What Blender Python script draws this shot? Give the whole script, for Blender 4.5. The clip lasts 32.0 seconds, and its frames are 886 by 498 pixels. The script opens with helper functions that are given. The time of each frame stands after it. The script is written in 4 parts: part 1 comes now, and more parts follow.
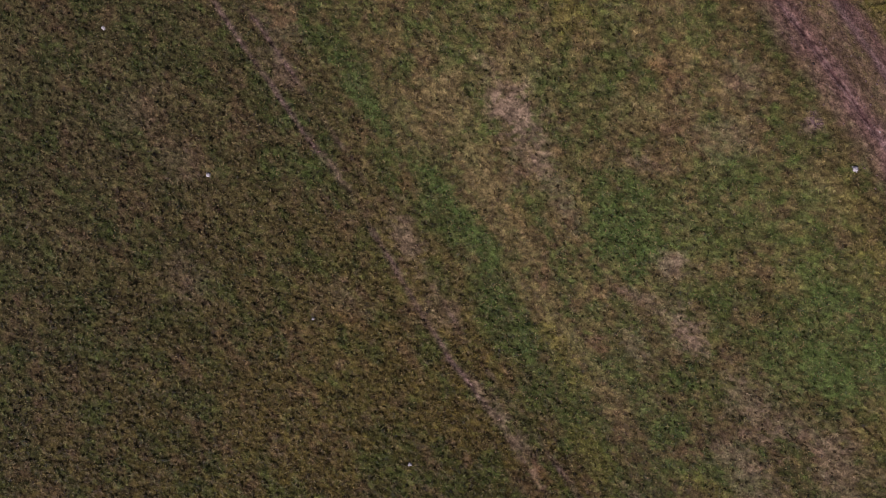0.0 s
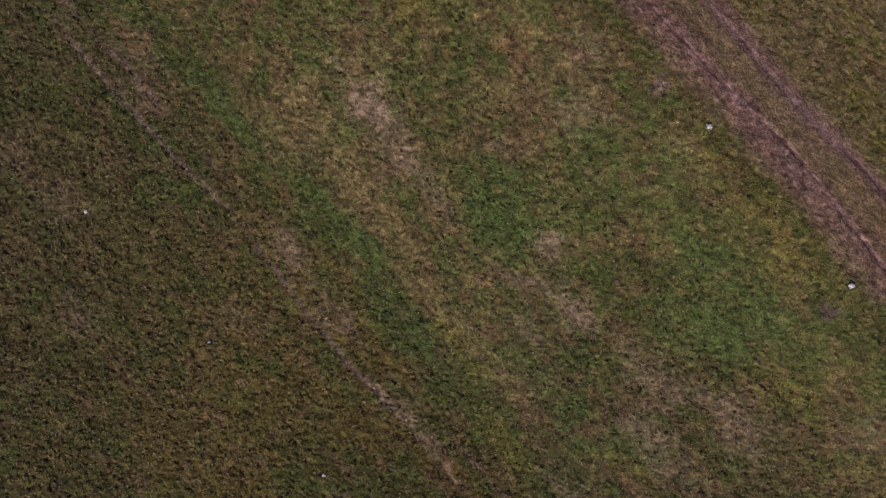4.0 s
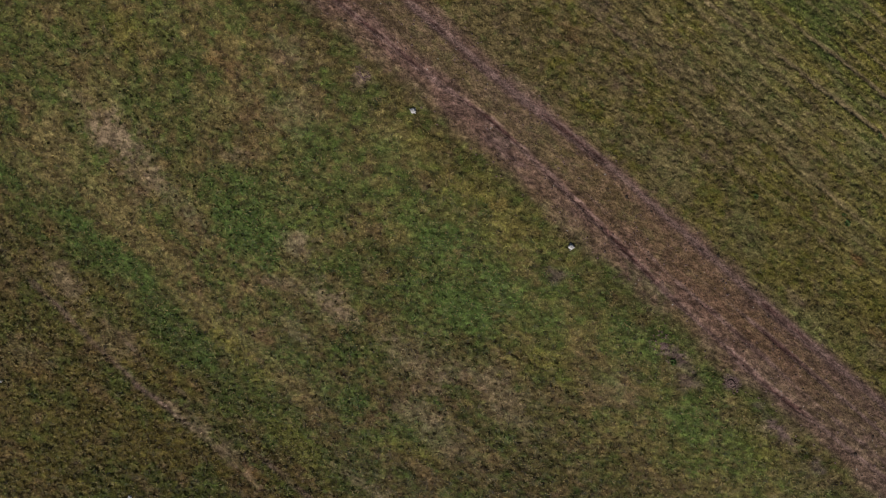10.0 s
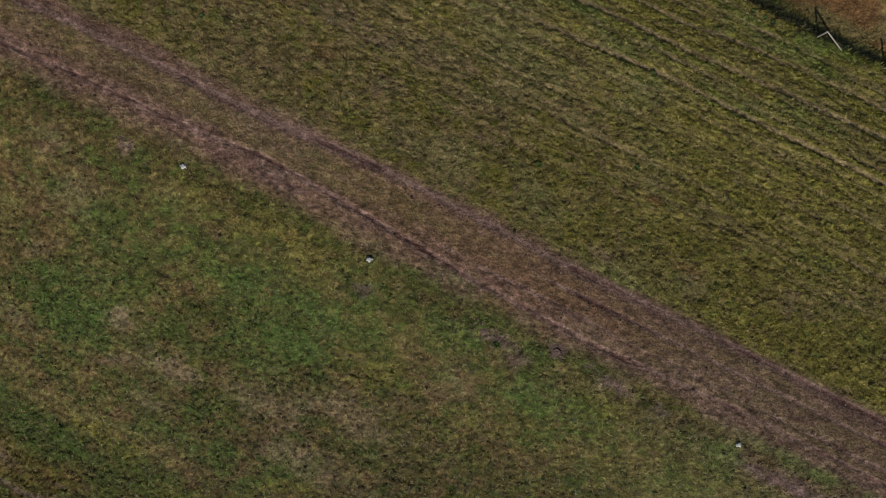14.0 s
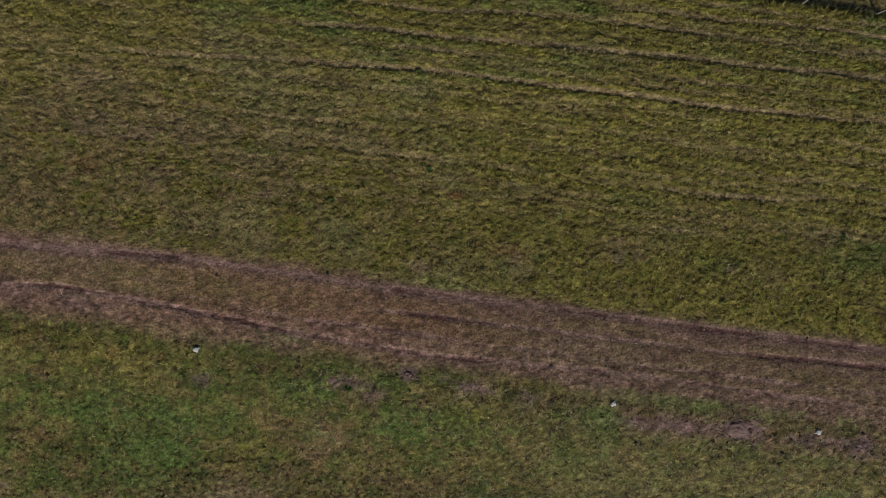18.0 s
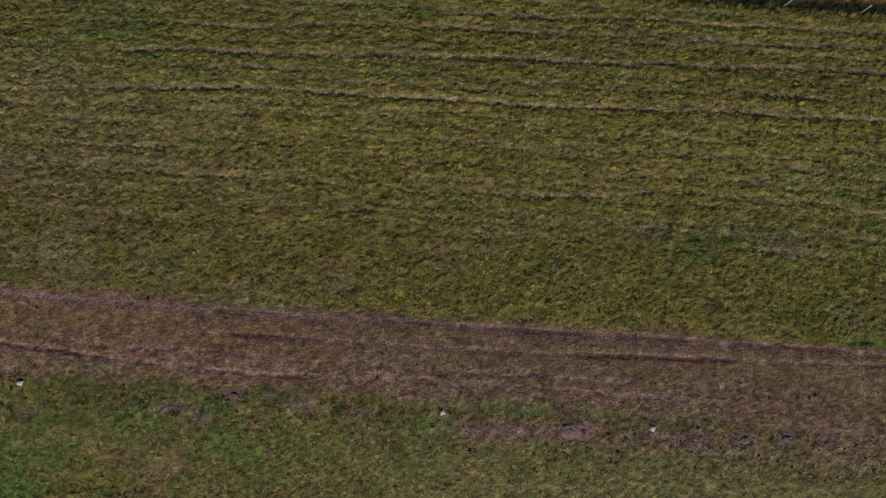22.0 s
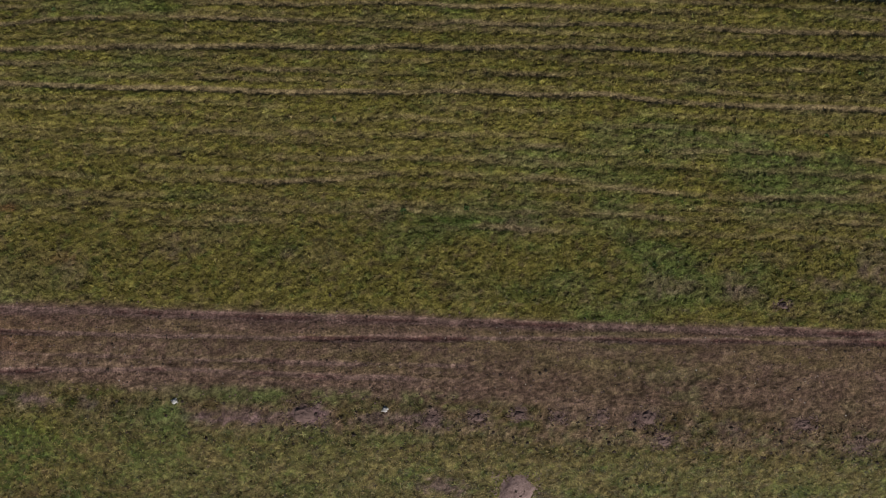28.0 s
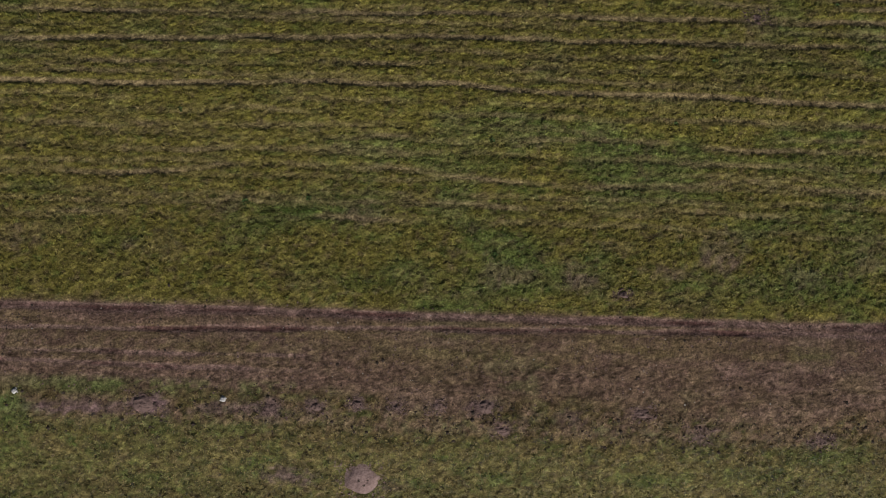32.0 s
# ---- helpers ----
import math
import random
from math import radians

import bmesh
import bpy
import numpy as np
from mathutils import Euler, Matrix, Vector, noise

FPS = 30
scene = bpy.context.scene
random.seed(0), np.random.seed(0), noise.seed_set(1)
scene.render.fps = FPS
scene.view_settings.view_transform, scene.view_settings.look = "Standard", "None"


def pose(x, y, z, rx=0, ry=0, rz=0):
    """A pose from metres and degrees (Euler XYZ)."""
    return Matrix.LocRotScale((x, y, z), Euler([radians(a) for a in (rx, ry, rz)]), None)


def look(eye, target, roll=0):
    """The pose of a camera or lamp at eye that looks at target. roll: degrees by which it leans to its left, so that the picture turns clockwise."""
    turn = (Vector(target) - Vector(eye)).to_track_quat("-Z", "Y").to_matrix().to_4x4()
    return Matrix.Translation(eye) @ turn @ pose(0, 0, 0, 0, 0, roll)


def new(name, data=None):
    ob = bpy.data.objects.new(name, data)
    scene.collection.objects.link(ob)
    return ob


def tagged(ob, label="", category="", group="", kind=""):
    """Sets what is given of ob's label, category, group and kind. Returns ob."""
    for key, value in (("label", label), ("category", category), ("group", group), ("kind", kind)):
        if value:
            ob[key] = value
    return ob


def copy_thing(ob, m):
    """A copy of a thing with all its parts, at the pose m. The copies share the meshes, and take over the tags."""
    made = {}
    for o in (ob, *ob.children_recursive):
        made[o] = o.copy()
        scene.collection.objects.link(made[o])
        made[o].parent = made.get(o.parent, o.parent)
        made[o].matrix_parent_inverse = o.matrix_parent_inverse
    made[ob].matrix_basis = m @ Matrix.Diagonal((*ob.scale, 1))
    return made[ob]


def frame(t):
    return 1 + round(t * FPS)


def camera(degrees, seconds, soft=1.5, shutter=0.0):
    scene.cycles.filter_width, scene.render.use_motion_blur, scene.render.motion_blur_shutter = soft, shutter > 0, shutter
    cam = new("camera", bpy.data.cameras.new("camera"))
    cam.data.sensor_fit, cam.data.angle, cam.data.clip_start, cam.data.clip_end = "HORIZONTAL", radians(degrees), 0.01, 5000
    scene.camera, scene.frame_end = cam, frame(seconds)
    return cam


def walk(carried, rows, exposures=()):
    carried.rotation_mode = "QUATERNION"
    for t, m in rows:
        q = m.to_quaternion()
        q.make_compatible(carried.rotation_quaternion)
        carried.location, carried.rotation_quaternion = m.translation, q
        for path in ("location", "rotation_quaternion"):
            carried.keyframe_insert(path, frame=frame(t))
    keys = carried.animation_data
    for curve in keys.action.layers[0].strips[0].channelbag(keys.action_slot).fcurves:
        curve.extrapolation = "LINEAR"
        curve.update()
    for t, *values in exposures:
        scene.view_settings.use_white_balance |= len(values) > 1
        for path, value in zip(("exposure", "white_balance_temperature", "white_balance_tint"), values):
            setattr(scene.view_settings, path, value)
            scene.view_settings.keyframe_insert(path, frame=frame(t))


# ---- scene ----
cam = camera(69.98, 32.0, soft=1.0)
PATH = [
    (0, pose(-48.146, -19.498, 23.891, -0.33, -0.76, 53.49)),
    (0.5, pose(-47.830, -19.009, 23.822, -0.23, -0.59, 50.19)),
    (1, pose(-47.445, -18.508, 23.765, -0.27, -0.56, 48.19)),
    (1.5, pose(-47.051, -18.002, 23.734, -0.32, -0.54, 48.12)),
    (2, pose(-46.627, -17.479, 23.727, -0.39, -0.56, 48.13)),
    (2.5, pose(-46.199, -16.950, 23.732, -0.43, -0.53, 47.76)),
    (3, pose(-45.742, -16.403, 23.735, -0.47, -0.53, 47.02)),
    (3.5, pose(-45.273, -15.853, 23.730, -0.50, -0.49, 46.70)),
    (4, pose(-44.785, -15.289, 23.715, -0.52, -0.42, 46.39)),
    (4.5, pose(-44.275, -14.712, 23.702, -0.54, -0.36, 46.07)),
    (5, pose(-43.741, -14.126, 23.701, -0.58, -0.33, 45.70)),
    (5.5, pose(-43.180, -13.530, 23.722, -0.64, -0.33, 45.27)),
    (6, pose(-42.591, -12.928, 23.777, -0.74, -0.37, 44.74)),
    (6.5, pose(-42.009, -12.342, 23.847, -0.80, -0.37, 44.06)),
    (7, pose(-41.383, -11.746, 23.922, -0.84, -0.45, 43.15)),
    (7.5, pose(-40.731, -11.168, 23.999, -0.81, -0.45, 42.13)),
    (8, pose(-40.017, -10.586, 24.074, -0.72, -0.46, 41.40)),
    (8.5, pose(-39.261, -10.033, 24.144, -0.58, -0.40, 41.41)),
    (9, pose(-38.441, -9.483, 24.210, -0.39, -0.40, 41.08)),
    (9.5, pose(-37.622, -8.954, 24.274, -0.13, -0.34, 39.93)),
    (10, pose(-36.768, -8.406, 24.343, 0.10, -0.35, 39.05)),
    (10.5, pose(-35.951, -7.847, 24.412, 0.31, -0.28, 38.72)),
    (11, pose(-35.149, -7.249, 24.471, 0.43, -0.26, 38.63)),
    (11.5, pose(-34.382, -6.645, 24.505, 0.44, -0.24, 38.48)),
    (12, pose(-33.623, -6.007, 24.522, 0.35, -0.33, 37.41)),
    (12.5, pose(-32.903, -5.380, 24.537, 0.20, -0.35, 35.13)),
    (13, pose(-32.167, -4.730, 24.538, 0.06, -0.43, 31.38)),
    (13.5, pose(-31.442, -4.109, 24.532, -0.08, -0.41, 27.40)),
    (14, pose(-30.682, -3.515, 24.523, -0.26, -0.43, 24.91)),
    (14.5, pose(-29.941, -2.963, 24.511, -0.40, -0.39, 22.58)),
    (15, pose(-29.191, -2.435, 24.488, -0.48, -0.38, 20.41)),
    (15.5, pose(-28.422, -1.941, 24.454, -0.51, -0.42, 18.21)),
    (16, pose(-27.624, -1.495, 24.411, -0.51, -0.48, 15.80)),
    (16.5, pose(-26.787, -1.107, 24.359, -0.51, -0.56, 13.00)),
    (17, pose(-25.902, -0.789, 24.299, -0.51, -0.63, 9.62)),
    (17.5, pose(-25.034, -0.513, 24.243, -0.44, -0.61, 7.13)),
    (18, pose(-24.167, -0.258, 24.191, -0.27, -0.59, 5.82)),
    (18.5, pose(-23.311, -0.072, 24.146, -0.17, -0.52, 4.78)),
    (19, pose(-22.431, 0.075, 24.113, -0.11, -0.50, 3.60)),
    (19.5, pose(-21.561, 0.211, 24.088, -0.06, -0.42, 3.43)),
    (20, pose(-20.662, 0.332, 24.063, -0.08, -0.37, 3.33)),
    (20.5, pose(-19.776, 0.452, 24.039, -0.09, -0.25, 2.34)),
    (21, pose(-18.861, 0.559, 24.030, -0.11, -0.16, 2.29)),
    (21.5, pose(-17.958, 0.633, 24.037, -0.14, -0.06, 2.27)),
    (22, pose(-17.038, 0.680, 24.044, -0.14, -0.04, 2.26)),
    (22.5, pose(-16.149, 0.702, 24.024, -0.11, -0.01, 2.23)),
    (23, pose(-15.245, 0.708, 23.992, -0.09, -0.06, 2.24)),
    (23.5, pose(-14.368, 0.707, 23.969, -0.08, -0.06, 2.18)),
    (24, pose(-13.461, 0.706, 23.965, -0.09, -0.13, 2.16)),
    (24.5, pose(-12.579, 0.697, 23.981, -0.10, -0.13, 2.12)),
    (25, pose(-11.686, 0.658, 24.007, -0.15, -0.20, 2.08)),
    (25.5, pose(-10.845, 0.603, 24.037, -0.15, -0.19, 1.24)),
    (26, pose(-10.012, 0.533, 24.067, -0.12, -0.20, 0.71)),
    (26.5, pose(-9.187, 0.455, 24.096, -0.07, -0.22, 0.40)),
    (27, pose(-8.369, 0.372, 24.120, -0.02, -0.26, 0.27)),
    (27.5, pose(-7.556, 0.293, 24.139, 0.02, -0.31, 0.23)),
    (28, pose(-6.748, 0.221, 24.150, 0.04, -0.39, 0.22)),
    (28.5, pose(-5.963, 0.167, 24.151, 0.04, -0.40, 0.13)),
    (29, pose(-5.157, 0.126, 24.148, 0.03, -0.42, 0.10)),
    (29.5, pose(-4.354, 0.105, 24.146, -0.02, -0.34, 0.11)),
    (30, pose(-3.524, 0.091, 24.142, -0.12, -0.27, 0.10)),
    (30.5, pose(-2.708, 0.088, 24.140, -0.22, -0.13, 0.07)),
    (31, pose(-1.867, 0.088, 24.138, -0.33, -0.04, 0.08)),
    (31.5, pose(-1.050, 0.087, 24.133, -0.42, 0.14, 0.06)),
    (32, pose(-0.219, 0.080, 24.131, -0.52, 0.29, 0.06)),
]
walk(cam, PATH, ((0.0, 0.0, 6250, 36.0), (4.0, -0.02, 6350, 32.0), (8.0, -0.06, 6500, 20.0), (12.0, -0.1, 6600, 8.0), (18.0, -0.1, 6500, 10.0), (32.0, -0.08, 6500, 12.0)))
# ---- world and light ----
SUN_WAY = Vector((0.36, -0.93, 0.0)).normalized()
SUN_HEIGHT = radians(37.0)
world = bpy.data.worlds.new("sky")
scene.world = world
world.use_nodes = True
wn = world.node_tree
sky = wn.nodes.new("ShaderNodeTexSky")
sky.sky_type, sky.sun_disc = "NISHITA", False
sky.sun_elevation, sky.sun_rotation = SUN_HEIGHT, math.atan2(SUN_WAY.x, SUN_WAY.y)
wn.nodes["Background"].inputs[1].default_value = 0.03
wn.links.new(sky.outputs[0], wn.nodes["Background"].inputs[0])
sun = new("sun", bpy.data.lights.new("sun", "SUN"))
sun.data.energy, sun.data.angle, sun.data.color = 3.95, radians(0.55), (1.0, 0.94, 0.86)
sun.matrix_world = look(
    (SUN_WAY.x * math.cos(SUN_HEIGHT) * 90, SUN_WAY.y * math.cos(SUN_HEIGHT) * 90, math.sin(SUN_HEIGHT) * 90), (0, 0, 0)
)

# ---- materials ----
UNIT = 0.56  # metres to one unit of the plan, in which the ground and the things are drawn


def material(name, colour=(0.3, 0.3, 0.3), rough=0.9, metal=0.0):
    m = bpy.data.materials.new(name)
    m.use_nodes = True
    b = m.node_tree.nodes["Principled BSDF"]
    b.inputs["Base Color"].default_value = (*colour, 1)
    b.inputs["Roughness"].default_value, b.inputs["Metallic"].default_value = rough, metal
    b.inputs["Specular IOR Level"].default_value = 0.2
    return m


def worn(name, dark, light, size, rough=0.9, metal=0.0, bump=0.02, blotch=0.0):
    """Two tones mixed by noise at two scales, with fine relief."""
    m = material(name, light, rough, metal)
    t, b = m.node_tree, m.node_tree.nodes["Principled BSDF"]
    where = t.nodes.new("ShaderNodeTexCoord")
    small, large = t.nodes.new("ShaderNodeTexNoise"), t.nodes.new("ShaderNodeTexNoise")
    small.inputs["Scale"].default_value, large.inputs["Scale"].default_value = 1 / (size * UNIT), 0.13 / (size * UNIT)
    small.inputs["Detail"].default_value = 6
    both = t.nodes.new("ShaderNodeMath")
    both.operation = "MULTIPLY_ADD"
    both.inputs[1].default_value = 0.6
    ramp = t.nodes.new("ShaderNodeValToRGB")
    ramp.color_ramp.elements[0].position, ramp.color_ramp.elements[1].position = 0.35, 0.75
    ramp.color_ramp.elements[0].color, ramp.color_ramp.elements[1].color = (*dark, 1), (*light, 1)
    half = t.nodes.new("ShaderNodeMath")
    half.operation, half.inputs[1].default_value = "MULTIPLY", 0.42
    for n in (small, large):
        t.links.new(where.outputs["Object"], n.inputs["Vector"])
    t.links.new(large.outputs[0], half.inputs[0])
    t.links.new(small.outputs[0], both.inputs[0])
    t.links.new(half.outputs[0], both.inputs[2])
    t.links.new(both.outputs[0], ramp.inputs[0])
    t.links.new(ramp.outputs[0], b.inputs["Base Color"])
    relief = t.nodes.new("ShaderNodeBump")
    relief.inputs["Distance"].default_value, relief.inputs["Strength"].default_value = bump * UNIT, 0.8
    t.links.new(small.outputs[0], relief.inputs["Height"])
    t.links.new(relief.outputs[0], b.inputs["Normal"])
    return m


def turf(name):
    """Ground colour from the plan's fields, broken up by grit and thatch at two scales."""
    m = material(name, rough=0.95)
    t, b = m.node_tree, m.node_tree.nodes["Principled BSDF"]
    b.inputs["Specular IOR Level"].default_value = 0.08
    tint = t.nodes.new("ShaderNodeVertexColor")
    tint.layer_name = "tint"
    where = t.nodes.new("ShaderNodeTexCoord")
    mul = tint.outputs[0]
    noises = []
    for size, low, high in ((0.16, 0.66, 1.34), (0.06, 0.55, 1.45), (0.5, 0.8, 1.2)):
        n = t.nodes.new("ShaderNodeTexNoise")
        n.inputs["Scale"].default_value, n.inputs["Detail"].default_value = 1 / (size * UNIT), 5
        t.links.new(where.outputs["Object"], n.inputs["Vector"])
        r = t.nodes.new("ShaderNodeMapRange")
        r.inputs[1].default_value, r.inputs[2].default_value, r.inputs[3].default_value, r.inputs[4].default_value = 0.36, 0.64, low, high
        t.links.new(n.outputs[0], r.inputs[0])
        k = t.nodes.new("ShaderNodeVectorMath")
        k.operation = "SCALE"
        t.links.new(mul, k.inputs[0])
        t.links.new(r.outputs[0], k.inputs["Scale"])
        mul = k.outputs[0]
        noises.append(n)
    t.links.new(mul, b.inputs["Base Color"])
    relief = t.nodes.new("ShaderNodeBump")
    relief.inputs["Distance"].default_value, relief.inputs["Strength"].default_value = 0.07 * UNIT, 1.0
    t.links.new(noises[0].outputs[0], relief.inputs["Height"])
    t.links.new(relief.outputs[0], b.inputs["Normal"])
    return m


def blades(name):
    m = material(name, rough=0.6)
    t, b = m.node_tree, m.node_tree.nodes["Principled BSDF"]
    tint = t.nodes.new("ShaderNodeVertexColor")
    tint.layer_name = "tint"
    t.links.new(tint.outputs[0], b.inputs["Base Color"])
    up = t.nodes.new("ShaderNodeAttribute")
    up.attribute_name = "up"
    own = t.nodes.new("ShaderNodeNewGeometry")
    lay = t.nodes.new("ShaderNodeVectorMath")
    lay.operation, lay.inputs[3].default_value = "SCALE", 0.4
    t.links.new(own.outputs["Normal"], lay.inputs[0])
    both = t.nodes.new("ShaderNodeVectorMath")
    t.links.new(up.outputs["Vector"], both.inputs[0])
    t.links.new(lay.outputs[0], both.inputs[1])
    unit = t.nodes.new("ShaderNodeVectorMath")
    unit.operation = "NORMALIZE"
    t.links.new(both.outputs[0], unit.inputs[0])
    t.links.new(unit.outputs[0], b.inputs["Normal"])
    see = t.nodes.new("ShaderNodeBsdfTranslucent")
    t.links.new(tint.outputs[0], see.inputs[0])
    mix = t.nodes.new("ShaderNodeMixShader")
    mix.inputs[0].default_value = 0.15
    t.links.new(b.outputs[0], mix.inputs[1])
    t.links.new(see.outputs[0], mix.inputs[2])
    t.links.new(mix.outputs[0], t.nodes["Material Output"].inputs[0])
    return m


TURF, BLADES = turf("turf"), blades("grass_blades")
CONCRETE = worn("weathered_concrete", (0.3, 0.3, 0.3), (0.68, 0.68, 0.68), 0.09, 0.85, bump=0.02)
WOOD = worn("grey_weathered_wood", (0.16, 0.145, 0.125), (0.4, 0.38, 0.345), 0.05, 0.85, bump=0.005)
WIRE = worn("galvanised_wire", (0.06, 0.08, 0.08), (0.13, 0.16, 0.16), 0.3, 0.45, 0.8, bump=0.0)
EARTH = worn("dug_earth", (0.085, 0.058, 0.054), (0.215, 0.148, 0.134), 0.06, 0.95, bump=0.05)
PALE_EARTH = worn("pale_dug_earth", (0.12, 0.082, 0.076), (0.36, 0.262, 0.244), 0.09, 0.95, bump=0.12)
WEED = worn("weed_leaves", (0.05, 0.09, 0.025), (0.1, 0.16, 0.05), 0.15, 0.6, bump=0.0)
STALK = worn("dry_stalks", (0.06, 0.05, 0.03), (0.14, 0.11, 0.07), 0.1, 0.8, bump=0.0)
DUNG_AND_HOLES = worn("dried_dung_and_hole_shade", (0.025, 0.019, 0.015), (0.065, 0.05, 0.04), 0.08, 0.9, bump=0.02)
STONE = worn("pale_field_stone", (0.25, 0.24, 0.22), (0.5, 0.49, 0.46), 0.06, 0.9, bump=0.01)

# ---- fields of the plan: x along the dike, v across it ----
LEAN = 0.033  # the dike runs along y = -LEAN * x
KNOT_V = np.array([-4000, -120, -60, -50, -44, -38, -34, -30, -24, -19, -16, -13.5, -11, -8, -4, 0, 4, 7, 10.5, 14, 17, 22, 26, 34, 120, 4000.0])
KNOT_H = np.array([-9.9, -9.9, -9.7, -9.4, -9.1, -8.6, -7.8, -6.4, -4.4, -2.75, -1.46, -0.5, -0.05, -0.05, -0.4, -0.97, -1.7, -2.3, -3.05, -4.05, -5.1, -6.6, -7.2, -7.5, -7.5, -7.5])


def lattice(ix, iy, seed):
    n = (ix.astype(np.int64) * 374761393 + iy.astype(np.int64) * 668265263 + seed * 1442695041) & 0xFFFFFFFF
    n = ((n ^ (n >> 13)) * 1274126177) & 0xFFFFFFFF
    return ((n ^ (n >> 16)) & 0xFFFF) / 65535.0


def grain(x, y, size, seed, octaves=3, stretch=1.0):
    """Smooth noise between 0 and 1; size in metres, stretched along x."""
    total, weight, amp = 0.0, 0.0, 1.0
    x, y = np.asarray(x, float) / (size * stretch), np.asarray(y, float) / size
    for o in range(octaves):
        ix, iy = np.floor(x), np.floor(y)
        fx, fy = x - ix, y - iy
        fx, fy = fx * fx * (3 - 2 * fx), fy * fy * (3 - 2 * fy)
        a, b = lattice(ix, iy, seed + o), lattice(ix + 1, iy, seed + o)
        c, d = lattice(ix, iy + 1, seed + o), lattice(ix + 1, iy + 1, seed + o)
        total = total + amp * ((a * (1 - fx) + b * fx) * (1 - fy) + (c * (1 - fx) + d * fx) * fy)
        weight, amp = weight + amp, amp * 0.55
        x, y = x * 2.03 + 17.1, y * 2.03 + 5.7
    return total / weight


def step(a, b, t):
    t = np.clip((t - a) / (b - a), 0, 1)
    return t * t * (3 - 2 * t)


def band(v, middle, half, soft):
    return 1 - step(half - soft, half + soft, np.abs(v - middle))


# contour paths trodden into the field slope: depth, wander, and the way they run as x, v
MAIN_TERRACES = (
    (0.19, 0.2, ((-70, 8.6), (-53, 10.0), (-44, 10.75), (-33, 10.7), (-20.5, 10.95), (-12, 11.3), (0, 11.55), (4, 11.25), (8, 11.1), (16, 11.2), (25, 10.95), (40, 10.7))),
    (0.16, 0.2, ((-70, 12.3), (-54, 12.95), (-44, 13.45), (-33, 14.05), (-22, 14.5), (-8, 15.2), (0, 15.45), (5, 15.4), (40, 15.6))),
    (0.08, 0.35, ((-70, 4.0), (-32, 4.3), (-24, 4.2), (-14, 4.95), (-4, 4.95), (8, 4.25), (20, 4.8), (40, 4.5))),
    (0.13, 0.25, ((-70, 14.6), (-54, 15.3), (-44, 15.6), (-38, 16.3), (-20, 17.0), (0, 17.4), (40, 17.6))),
)
LOW_TERRACES = (
    (0.09, 0.4, ((-70, 17.0), (-40, 17.9), (0, 18.8), (40, 19.0))),
    (0.08, 0.5, ((-70, 6.5), (-40, 7.4), (0, 7.6), (40, 7.4))),
    (0.07, 0.5, ((-70, 11.2), (-40, 12.1), (0, 13.2), (40, 13.0))),
    (0.07, 0.4, ((-70, 8.0), (-40, 9.1), (0, 9.4), (40, 9.3))),
    (0.06, 0.5, ((-70, 2.2), (-40, 2.6), (0, 2.8), (40, 2.6))),
    (0.07, 0.3, ((-70, 15.8), (-40, 16.9), (0, 16.4), (40, 16.5))),
)
FAINT_TERRACES = (
    (0.05, 0.5, ((-70, 5.2), (-40, 5.9), (0, 6.3), (40, 6.1))),
    (0.06, 0.4, ((-70, 18.4), (-40, 19.2), (0, 19.7), (40, 19.8))),
    (0.05, 0.5, ((-70, 0.4), (-40, 1.0), (0, 1.2), (40, 1.0))),
    (0.05, 0.4, ((-70, 10.0), (-40, 11.5), (0, 12.3), (40, 12.2))),
    (0.06, 0.3, ((-70, 13.6), (-40, 14.8), (0, 14.2), (40, 14.4))),
)
WORN_LINES = tuple((0.055, 0.3, ((-70, 0.6 + 0.93 * n), (-40, 1.1 + 0.95 * n), (0, 1.5 + 0.96 * n), (40, 1.4 + 0.96 * n))) for n in range(20))
TERRACES = MAIN_TERRACES + LOW_TERRACES + FAINT_TERRACES + WORN_LINES


def along(x, way):
    return np.interp(x, [p[0] for p in way], [p[1] for p in way])


def terrace(x, v):
    """Height added by the trodden paths, and how bare their treads are."""
    rise, bare = np.zeros_like(x), np.zeros_like(x)
    for n, (deep, wander, way) in enumerate(TERRACES):
        s = v - along(x, way)
        some = np.abs(s) < 1.3 + wander
        xs = x[some]
        s = s[some] - wander * 2 * (grain(xs, xs * 0, 5.0, 40 + n, 3) - 0.5)
        lively = grain(xs, xs * 0 + n * 9, 7.0, 70 + n, 3)
        much = step(0.3, 0.6, lively) if deep < 0.12 else 0.5 + 0.5 * step(0.25, 0.6, lively)
        up = np.where(s < -0.1, step(-1.3, -0.1, s) * 0.6, np.where(s < 0.06, 0.6 - 1.6 * step(-0.1, 0.06, s), -1 + step(0.06, 1.0, s)))
        much = much * (0.55 + 0.45 * step(-62, -44, xs))
        rise[some] += 0.3 * deep * much * up
        bare[some] += much * (deep / 0.13) * (step(0.0, 0.08, s) * (1 - step(0.34, 0.58, s)))
    return rise, np.clip(bare, 0, 1)


